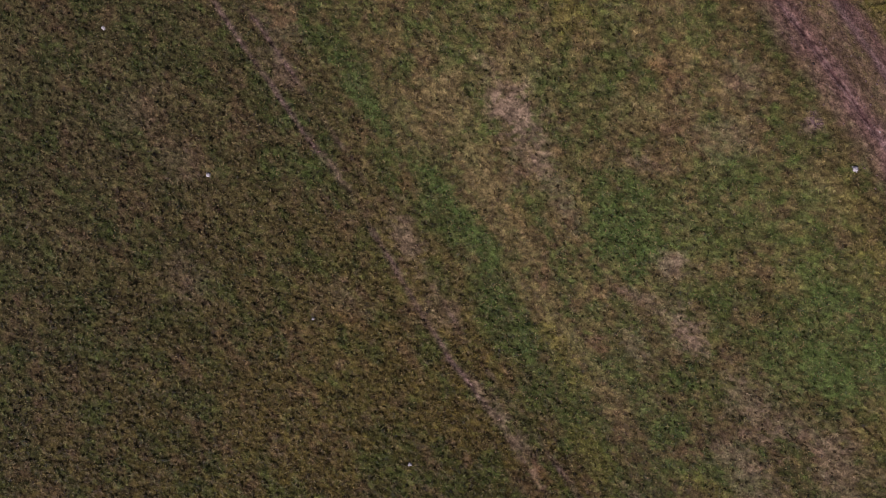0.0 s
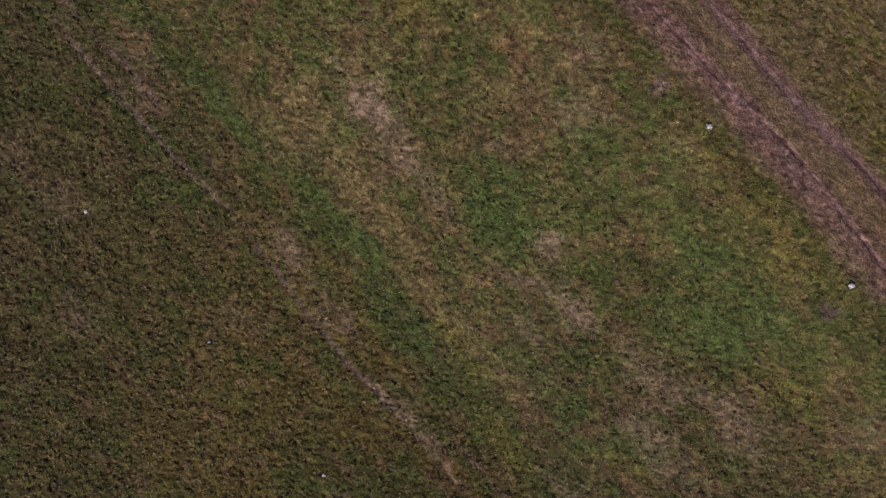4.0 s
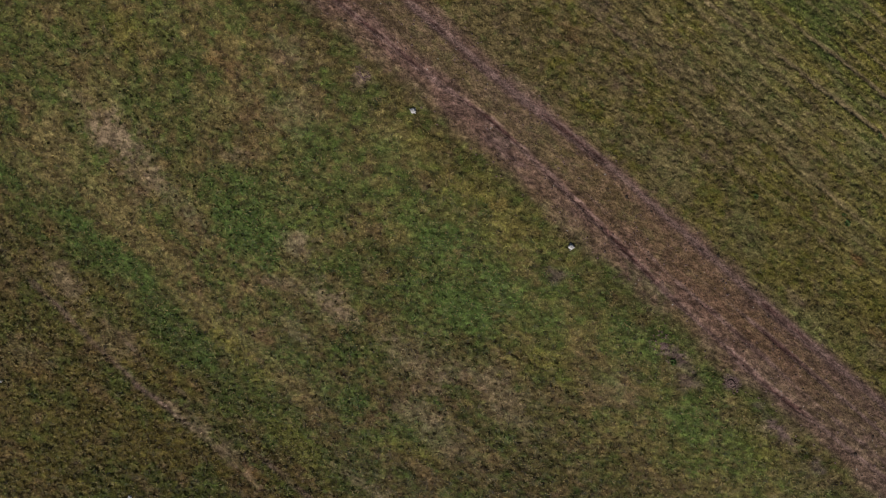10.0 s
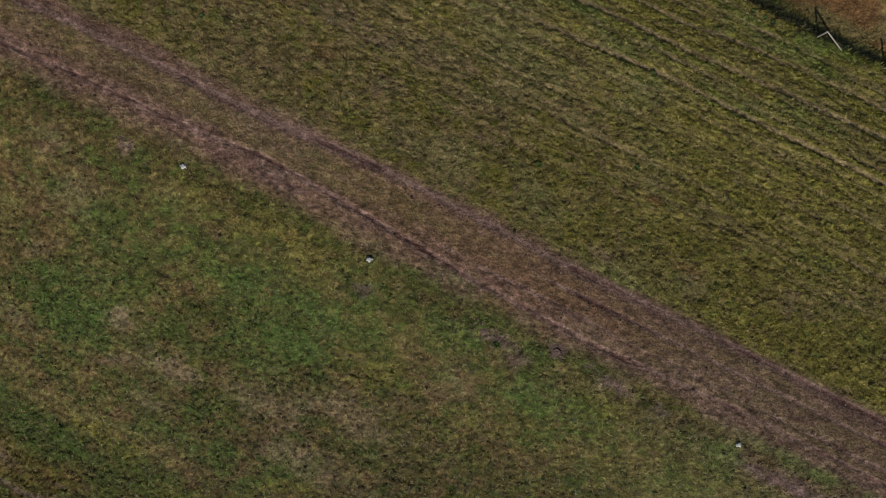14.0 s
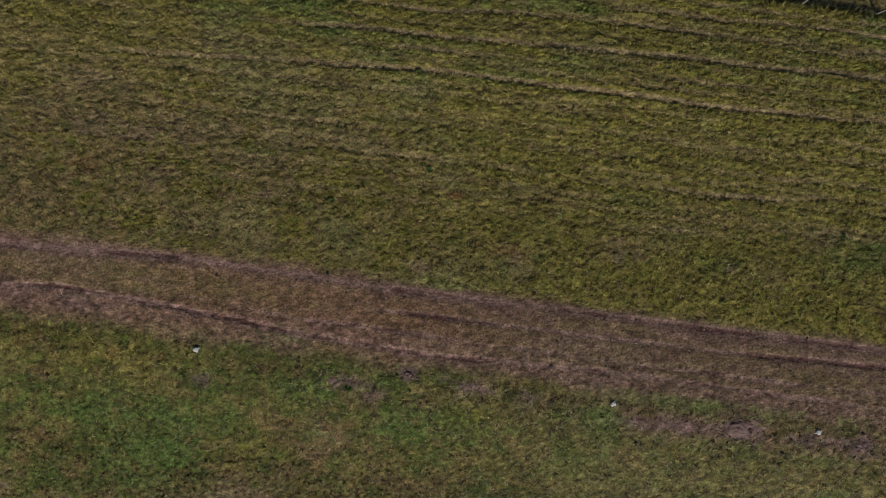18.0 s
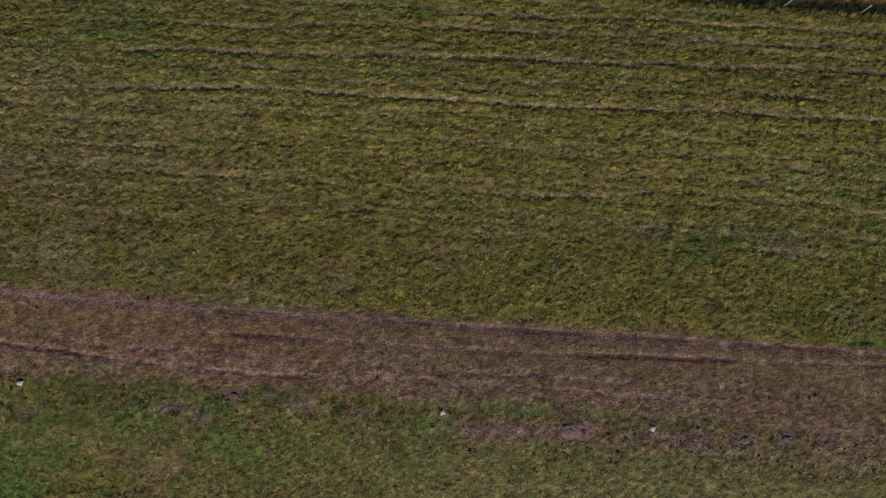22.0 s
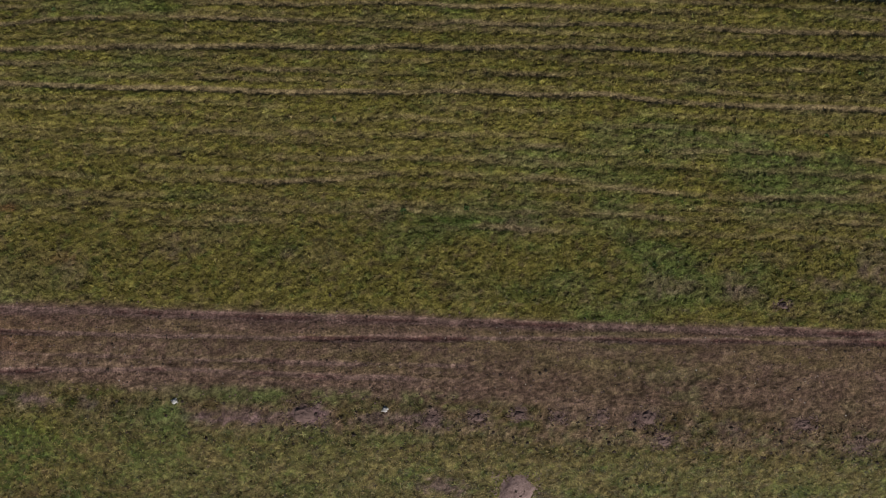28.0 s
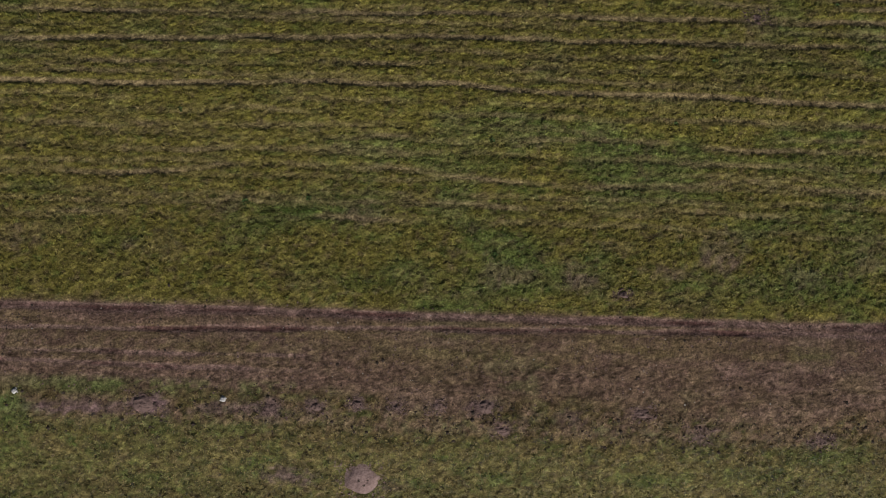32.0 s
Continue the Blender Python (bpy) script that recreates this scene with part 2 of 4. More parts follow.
# wheel and hoof paths: depth, half-width, the x where they begin and end, and the way they run as x, v
RUTS = (
    (0.12, 0.18, (-999, -14), ((-90, -9.3), (-79, -8.75), (-73, -8.6), (-68.5, -8.1), (-64, -8.25), (-58, -8.65), (-50, -9.25), (-42, -9.35), (-31, -8.85), (-19, -8.95), (40, -8.8))),
    (0.16, 0.16, (-48, 999), ((-90, -7.2), (-58, -6.9), (-50, -6.9), (-41, -6.7), (-29.5, -6.6), (-18, -6.3), (-4, -5.85), (4, -5.7), (16.7, -5.35), (40, -5.2))),
    (0.1, 0.24, (-999, 999), ((-90, -5.9), (-77, -5.6), (-70, -5.6), (-60, -5.0), (-45, -5.2), (-35, -5.1), (-15, -5.0), (40, -4.6))),
    (0.08, 0.18, (-60, -10), ((-90, -7.9), (-60, -7.6), (-52, -8.0), (-25, -8.1), (-10, -7.9), (40, -7.4))),
    (0.1, 0.09, (-999, -46), ((-90, -9.2), (-79, -8.65), (-73, -8.5), (-68.5, -8.0), (-64, -8.15), (-58, -8.55), (-50, -9.15), (-42, -9.25), (40, -9.0))),
    (0.05, 0.22, (-999, 999), ((-125, -41.0), (-97, -41.2), (-93, -40.95), (-78, -41.9), (-70, -41.5), (-63, -41.8))),
    (0.04, 0.22, (-999, 999), ((-125, -39.2), (-97, -39.3), (-78, -39.9), (-63, -39.6))),
)


FENCE_LINE = ((-70, 20.7), (-53, 20.6), (-41, 20.2), (-34.9, 20.2), (-22, 20.75), (-5, 20.85), (13, 20.55), (43, 20.5))


def ruts(x, v):
    """Depth of the wheel and hoof paths."""
    deep = np.zeros_like(x)
    for n, (depth, width, (begin, end), way) in enumerate(RUTS):
        s = v - along(x, way)
        some = np.abs(s) < 3 * width + 0.13
        xs = x[some]
        s = s[some] - 0.25 * (grain(xs, xs * 0, 4.0, 90 + n, 3) - 0.5)
        deep[some] += 0.6 * depth * step(begin - 6, begin + 8, xs) * (1 - step(end - 8, end + 6, xs)) * np.exp(-((s / width) ** 2)) * (0.4 + 0.8 * step(0.38, 0.68, grain(xs, xs * 0, 4.0, 95 + n, 3)))
    return deep


def tussock(x, v):
    """Cushions of grass, between 0 in the gaps and 1 on top."""
    field, foot = step(-5.0, -3.0, v), 1 - step(-37, -30, v)
    low = grain(x, v, 0.13, 33, 2, 1.2)
    low = low + (grain(x, v, 0.16, 9, 2, 1.2) - low) * foot
    return low + (grain(x, v, 0.14, 8, 2, 1.4) - low) * field


def height(x, v):
    base = sum(np.interp(v + o, KNOT_V, KNOT_H) for o in (-1.2, -0.6, 0, 0.6, 1.2)) / 5
    near = band(x, -40, 100, 10) * band(v, -28, 58, 6)
    field = step(-5.0, -3.0, v)
    crest = step(-11.2, -9.6, v) * (1 - step(-5.4, -4.4, v))
    rough = 0.16 * (grain(x, v, 3.2, 3, 3) - 0.5) + (0.1 - 0.03 * field - 0.05 * crest - 0.03 * (1 - step(-37, -30, v))) * (grain(x, v, 0.9, 5, 2, 1.3) - 0.5)
    rough = rough + field * 0.08 * step(-2.0, 5.0, v) * (grain(x, v, 0.5, 6, 2, 9.0) - 0.5)
    foot = 1 - step(-37, -30, v)
    rough = rough + (0.15 - 0.065 * field - 0.085 * crest - 0.05 * step(-20, -14, v) * (1 - field)) * (step(0.26, 0.74, tussock(x, v)) - 0.5)
    rough = rough + 0.16 * step(-45, -25, x) * band(v, -11.9, 0.9, 0.7) * (grain(x, v, 0.45, 15, 2, 1.3) - 0.5)
    return base + near * (rough + terrace(x, v)[0] - ruts(x, v))


def rest(x, v):
    """The height of the ground at one place."""
    return float(height(np.array([x]), np.array([v]))[0])


def spot(x, v, lift=0.0):
    """A place on the ground, in units of the plan."""
    return Vector((x, v - LEAN * x, rest(x, v) + lift))


def place(x, v, lift=0.0):
    """The same in metres."""
    return spot(x, v, lift) * UNIT


# ---- colour of the ground ----
OLIVE, GREEN, STRAW = np.array((0.184, 0.167, 0.038)), np.array((0.058, 0.097, 0.023)), np.array((0.188, 0.15, 0.064))
BROWN, MAUVE, THATCH_SHADE = np.array((0.142, 0.088, 0.074)), np.array((0.18, 0.12, 0.106)), np.array((0.036, 0.028, 0.015))
LIVE = np.array((0.072, 0.122, 0.026))
TURNED = np.array((0.122, 0.08, 0.084))
FOOT = np.array((0.108, 0.086, 0.023))
MAROON, RUSSET, DRY = np.array((0.075, 0.039, 0.035)), np.array((0.178, 0.106, 0.082)), np.array((0.2, 0.146, 0.1))
RUST, YELLOW = np.array((0.18, 0.1, 0.045)), np.array((0.145, 0.135, 0.028))

GREENS = (
    (-77.9, -25.2, 4.63, 2.52, 14, 0.75),
    (-78.1, -22.4, 4.95, 1.65, 19, 0.6),
    (-74.1, -18.2, 2.79, 1.8, 19, 0.55),
    (-73.1, -25.5, 2.53, 1.05, 9, 0.45),
    (-62.7, -18.5, 4.8, 2.4, 29, 0.5),
    (-63.5, -22, 3.7, 1.44, 19, 0.45),
    (-66.1, -17, 2.37, 1.58, 49, 0.4),
    (-98.6, -35.4, 4.05, 0.72, 177, 0.75),
    (-90.3, -34.9, 3.59, 0.81, 14, 0.75),
    (-84.3, -34.8, 3.14, 0.81, 179, 0.7),
    (-72.4, -32.7, 5.32, 0.71, 7, 0.6),
    (-65.9, -31.9, 3.08, 0.71, 7, 0.5),
    (-101.5, -41.8, 2.29, 1.37, 179, 0.5),
    (-98, -43.2, 2.75, 1.6, 9, 0.5),
    (-60.5, -31.8, 2.64, 0.88, 19, 0.5),
)
STRAWS = (
    (-93.6, -30.4, 3.92, 2.18, 169, 0.6),
    (-88.7, -31.3, 4.83, 1.54, 179, 0.55),
    (-92.5, -25.4, 2.95, 2.53, 179, 0.5),
    (-75.2, -33.2, 5.78, 0.98, 4, 0.55),
    (-67.9, -33, 4, 1.11, 7, 0.5),
    (-85.4, -20, 2.43, 1.62, 49, 0.4),
    (-72.5, -12.8, 2.67, 1.14, 14, 0.6),
    (-63.8, -12.7, 1.52, 1.14, 49, 0.4),
    (-66.8, -8.2, 1.13, 1.13, 49, 0.3),
    (-95.3, -33.9, 2.68, 1.79, 169, 0.4),
    (-82.2, -31.8, 3.52, 1.1, 179, 0.5),
)
MAUVES = (
    (-90.1, -26.9, 2.55, 1.92, 179, 0.6),
    (-87.4, -27.6, 2.14, 1.71, 169, 0.55),
    (-107.9, -37.7, 1.81, 3.18, 79, 0.5),
    (-105.1, -39.8, 2.05, 0.91, 179, 0.6),
    (-95.7, -40.8, 2.74, 0.27, 1, 0.85),
    (-74.1, -24.1, 1.25, 1.04, 49, 0.7),
    (-70.1, -25.8, 1.69, 1.06, 9, 0.55),
    (-82, -21.8, 1.23, 0.62, 29, 0.6),
    (-77.2, -11.8, 0.76, 0.68, 49, 0.6),
    (-82.6, -14, 2.31, 1.54, 49, 0.4),
    (-79.9, -16.6, 2.36, 1.57, 19, 0.4),
    (-88.4, -39.3, 2.73, 1.14, 4, 0.45),
    (-72.1, -40.8, 2.74, 0.64, 2, 0.7),
    (-67.9, -40.8, 2.28, 0.64, 179, 0.65),
)
MAUVES2 = (
    (-99.8, -35.5, 1.8, 0.54, 9, 0.55),
    (-95.4, -56, 2.78, 1.85, 9, 0.35),
    (-109.5, -51.9, 2.77, 1.85, 49, 0.3),
    (-104, -51.2, 3.7, 1.85, 9, 0.3),
    (-73, -26.6, 2.55, 0.85, 39, 0.4),
    (-59.2, -27.8, 3, 1.28, 9, 0.35),
    (-59.1, -23.4, 2.49, 1.25, 19, 0.3),
    (-81.5, -40.5, 2.74, 1.37, 9, 0.4),
    (-86.9, -46.4, 2.76, 1.38, 29, 0.3),
)
RUSTS = (
    (-108.8, -37.4, 2.27, 0.91, 9, 0.5),
    (-86.5, -17.5, 1.59, 0.79, 19, 0.5),
    (-91.3, -36.6, 1.36, 1.13, 9, 0.5),
    (-85.6, -47, 1.84, 0.69, 29, 0.35),
    (-65.6, -41, 2.28, 0.64, 4, 0.5),
    (-64.4, -12.2, 0.76, 0.53, 49, 0.6),
    (-83.7, -31, 1.75, 0.88, 179, 0.3),
)
GREENS2 = (
    (-90.7, -23.5, 1.71, 1.71, 1, 0.55),
    (-77.9, -24.9, 3.88, 1.94, 11, 0.65),
    (-77.8, -17.6, 2.45, 1.64, 11, 0.5),
    (-73.1, -14.5, 1.79, 1.39, 1, 0.55),
    (-63.9, -14.9, 2.39, 1.4, 11, 0.65),
    (-62.5, -20.7, 4.19, 1.68, 16, 0.55),
    (-60.3, -19.3, 2.49, 1.24, 21, 0.5),
    (-67.4, -31, 4.05, 0.9, 179, 0.65),
    (-63.2, -30.3, 1.79, 0.63, 11, 0.6),
    (-58, -29.3, 2.22, 1.11, 21, 0.55),
    (-50.8, -12.6, 2.36, 1.37, 21, 0.5),
    (-57.8, -12.9, 1.57, 0.79, 11, 0.55),
    (-44.7, -14.7, 2.79, 1.39, 16, 0.6),
    (-57.4, -16.3, 2.83, 1.21, 21, 0.5),
    (-90.9, -35.6, 2.77, 0.65, 171, 0.6),
)
YELLOWS = (
    (-93.8, -20.1, 2.5, 1.67, 1, 0.5),
    (-66.7, -12.7, 2.75, 1.57, 1, 0.5),
    (-71.3, -12.1, 2.35, 0.98, 6, 0.5),
    (-73.6, -34.1, 4.13, 1.01, 179, 0.6),
    (-64.5, -36.7, 3.71, 1.39, 1, 0.5),
    (-63.3, -13, 2.36, 1.57, 1, 0.5),
    (-39.7, -13.4, 3.16, 1.18, 16, 0.5),
    (-55.3, -18.8, 2.89, 1.24, 21, 0.35),
    (-57.5, -30.8, 3.14, 0.9, 21, 0.5),
)
MAUVES3 = (
    (-74.3, -23.6, 1.2, 0.94, 41, 0.75),
    (-68.8, -25.7, 1.08, 1.52, 71, 0.5),
    (-77.4, -11.6, 0.63, 0.55, 41, 0.8),
    (-47.7, -12, 1.57, 0.86, 11, 0.5),
    (-39.6, -11.2, 1.56, 0.63, 21, 0.6),
    (-84.4, -27.4, 3.95, 0.88, 171, 0.5),
    (-90.7, -26.6, 2.62, 1.53, 171, 0.5),
    (-70.6, -41.5, 6.1, 0.47, 179, 0.7),
    (-59.1, -35.7, 2.77, 0.55, 11, 0.6),
    (-87, -39.5, 2.8, 0.93, 176, 0.5),
    (-43, -9.1, 1.17, 0.78, 1, 0.4),
    (-49.7, -16.6, 2.43, 1.62, 11, 0.3),
    (-73.7, -27, 2.19, 0.53, 41, 0.5),
)
GREENS3 = (
    (-67.6, -16.5, 3.19, 1.2, 0, 0.55),
    (-61.2, -16.3, 3.19, 1, 0, 0.5),
    (-51.5, -13.2, 3.5, 1.36, 175, 0.5),
    (-53.2, -9.4, 2.31, 0.69, 0, 0.4),
    (-41.3, -14.3, 3.52, 1.37, 0, 0.65),
    (-60.8, -19, 3.27, 1.63, 5, 0.45),
    (-45.3, -11.4, 1.93, 0.69, 0, 0.5),
    (-32.2, -12.1, 2.32, 0.97, 5, 0.45),
    (-32.5, -16, 3.18, 1.59, 5, 0.4),
    (-23.8, -10.5, 2.31, 0.54, 0, 0.4),
)
MAUVES4 = (
    (-58.2, -13.2, 0.8, 0.5, 25, 0.6),
    (-48.2, -12, 1.55, 0.46, 0, 0.75),
    (-44.2, -10.9, 0.54, 0.46, 5, 0.9),
    (-39.6, -11.2, 1.93, 0.35, 175, 0.7),
    (-35.7, -11.4, 0.96, 0.54, 165, 0.6),
    (-27.9, -12.1, 1.35, 0.46, 0, 0.65),
    (-21, -11.7, 1.74, 0.66, 0, 0.8),
    (-24.4, -12.1, 2.32, 0.31, 2, 0.6),
    (-15.2, -11.7, 3.47, 0.46, 2, 0.55),
    (-46.5, -12.7, 0.77, 0.62, 25, 0.5),
    (-66.7, -8.9, 1.54, 0.69, 175, 0.5),
)
MAUVES5 = (
    (-21.4, -11.6, 1.39, 0.77, 2, 0.75),
    (-26.1, -11.8, 2.31, 0.54, 2, 0.5),
    (-12.4, -11.7, 1.16, 0.85, 2, 0.6),
    (-9.3, -11.4, 0.85, 0.77, 2, 0.65),
    (-6.5, -11.1, 0.69, 0.58, 2, 0.8),
    (-3.8, -11.2, 0.77, 0.69, 2, 0.6),
    (-1.1, -11.1, 0.85, 0.62, 2, 0.65),
    (2.3, -11, 1.31, 0.62, 2, 0.7),
    (3.5, -12.6, 1.08, 0.7, 2, 0.65),
    (13.1, -11.1, 0.96, 0.69, 2, 0.65),
    (17, -12.6, 1.16, 0.85, 2, 0.6),
    (25.4, -12.6, 1.01, 0.77, 2, 0.75),
    (8.1, -11.5, 1.16, 0.93, 2, 0.5),
    (-11.7, -16.9, 2.2, 0.8, 2, 0.7),
    (-4.4, -17.4, 1.61, 0.48, 2, 0.4),
)
GREENS4 = (
    (-21.1, -13, 2.33, 0.62, 2, 0.5),
    (-30.5, -12.6, 1.55, 1.55, 2, 0.5),
    (-14.8, -13.2, 2.33, 0.62, 2, 0.5),
    (3.9, -8.2, 2.31, 1.15, 2, 0.25),
    (26.3, -13.7, 2.73, 0.78, 2, 0.5),
    (3.2, -16.5, 2.79, 0.72, 2, 0.5),
    (13.9, -16, 3.18, 0.71, 2, 0.5),
    (20.1, -15.3, 2.37, 0.79, 2, 0.4),
    (-21.9, -17.4, 2.41, 0.64, 2, 0.45),
    (-1.6, -17.2, 1.61, 0.56, 2, 0.5),
    (4.6, -9.3, 1.54, 0.62, 2, 0.35),
)
GREENS5 = (
    (-10.3, 2, 1.78, 0.71, 2, 0.7),
    (-12.6, 1, 1.97, 0.79, 2, 0.5),
    (5.2, 4.1, 1.6, 0.56, 2, 0.6),
    (-6.2, -2.8, 2.33, 0.78, 2, 0.5),
    (20.8, 1.7, 2.37, 1.19, 2, 0.4),
    (17.6, 0.4, 2.36, 0.98, 2, 0.35),
    (-23.7, -0.4, 1.96, 0.98, 2, 0.4),
    (2.4, 5.9, 2.42, 0.81, 2, 0.4),
    (-29.7, 3.2, 2.39, 0.8, 2, 0.4),
    (25.8, 14, 2.52, 0.84, 2, 0.4),
)
MAUVES6 = (
    (18.8, 0.6, 1.97, 1.38, 2, 0.7),
    (8.6, -1.4, 1.56, 0.98, 2, 0.6),
    (11.8, -3, 0.7, 0.31, 2, 0.8),
    (3.1, -1.7, 1.17, 0.98, 2, 0.55),
    (-6.3, 1.8, 1.98, 0.79, 2, 0.5),
    (23.2, 18.1, 1.3, 0.86, 2, 0.5),
    (26, 6.2, 1.61, 1.21, 2, 0.3),
    (11.4, 0.2, 1.38, 0.55, 2, 0.4),
    (28.8, -0.4, 1.57, 1.18, 2, 0.5),
    (-22.5, -0.8, 0.63, 0.39, 2, 0.6),
    (23.4, 16.7, 2.57, 1.29, 2, 0.35),
    (-30.1, -0, 1.57, 0.79, 2, 0.3),
    (-16.3, 2.4, 2.38, 0.56, 2, 0.35),
)
MAUVES7 = (
    (-44.3, -3.6, 1.01, 0.54, 175, 0.6),
    (-67.1, -4.9, 2.32, 0.77, 5, 0.4),
    (-37.4, -2.5, 1.17, 1.17, 65, 0.5),
    (-69.6, 7, 1.62, 1.01, 5, 0.35),
    (-37, 5.9, 0.4, 0.28, 5, 0.6),
    (-54.9, 0.2, 1.18, 0.39, 5, 0.5),
    (-65.2, 3, 2.39, 0.8, 175, 0.5),
    (-20.1, -0.9, 1.96, 0.78, 5, 0.3),
    (-30, -0.7, 1.57, 0.47, 5, 0.5),
    (-61.7, 3.4, 1.59, 1, 5, 0.4),
)
MAUVES8 = (
    (-67.8, 3.3, 1.57, 0.87, 17, 0.4),
    (-63.6, 2.5, 1.18, 0.78, 47, 0.4),
    (-63.7, 0, 1.94, 0.97, 47, 0.3),
    (-69.1, -5.7, 1.53, 0.95, 17, 0.3),
    (-74.8, -5.1, 1.53, 0.54, 177, 0.4),
)
MAUVES9 = (
    (-91.2, -26.9, 4.2, 1.3, 176, 0.6),
    (-69.5, -25.7, 2.2, 1.0, 178, 0.6),
    (-70.4, -29.4, 2.0, 0.8, 0, 0.5),
    (-62.2, -25.0, 3.2, 1.4, 175, 0.55),
    (-54.5, -22.3, 4.0, 1.8, 175, 0.55),
    (-56.0, -28.0, 4.0, 1.5, 0, 0.4),
)
GREYS = (
    (8.9, -2.2, 1.5, 0.7, 2, 0.75),
    (15.1, -1.4, 1.7, 0.6, 2, 0.7),
    (18.6, -0.9, 1.6, 0.9, 2, 0.75),
    (5.2, -1.9, 1.2, 0.6, 2, 0.6),
    (25.0, -1.5, 2.0, 0.8, 2, 0.5),
)
RUSTS2 = (
    (-42.1, 1.9, 0.75, 0.42, 5, 0.9),
    (-38.5, -1.6, 1.2, 0.5, 5, 0.6),
    (-68.0, 0.5, 1.6, 0.7, 5, 0.5),
)
GREENS9 = (
    (-76.7, -26.8, 2.6, 1.3, 10, 0.6),
    (-65.7, -16.2, 1.6, 0.9, 10, 0.7),
    (-62.0, -19.4, 3.2, 1.2, 5, 0.55),
    (-98.4, -35.8, 5.0, 0.8, 178, 0.8),
    (-85.2, -34.3, 4.0, 0.8, 5, 0.7),
    (-76.3, -36.3, 4.0, 0.7, 0, 0.5),
)
PATCHES = (
    (GREENS, GREEN, 0),
    (STRAWS, STRAW, 0.2),
    (MAUVES, DRY, 0.6),
    (MAUVES2, DRY, 0.6),
    (RUSTS, RUST, 0.3),
    (GREENS2, GREEN, 0),
    (YELLOWS, YELLOW, 0),
    (MAUVES3, DRY, 0.6),
    (GREENS3, GREEN, 0),
    (MAUVES4, TURNED, 0.9),
    (MAUVES5, TURNED, 0.9),
    (GREENS4, GREEN, 0),
    (GREENS5, LIVE, 0),
    (MAUVES6, MAUVE, 0.6),
    (MAUVES7, MAUVE, 0.6),
    (MAUVES8, MAUVE, 0.6),
    (MAUVES9, DRY, 0.5),
    (GREENS9, GREEN, 0),
    (GREYS, MAUVE, 0.5),
    (RUSTS2, RUST, 0.3),
)


def spots(x, v, rows):
    """How much of a patch lies at a place: rows of x, v, half-lengths along and across, turn in degrees, strength."""
    most = np.zeros_like(x)
    for px, pv, a, b, turn, strength in rows:
        c, s = math.cos(radians(turn)), math.sin(radians(turn))
        dx, dv = x - px, v - pv
        far = np.sqrt(((c * dx + s * dv) / a) ** 2 + ((c * dv - s * dx) / b) ** 2)
        some = far < 2.2
        if some.any():
            edge = far[some] + 1.3 * (grain(x[some], v[some], 1.1, 11, 4) - 0.5) + 1.8 * (grain(x[some], v[some], 0.3, 12, 3) - 0.5)
            most[some] = np.maximum(most[some], strength * (1 - step(0.3, 1.25, edge)))
    return most


def mixed(base, other, much):
    return base + (other - base) * np.clip(much, 0, 1)[:, None]


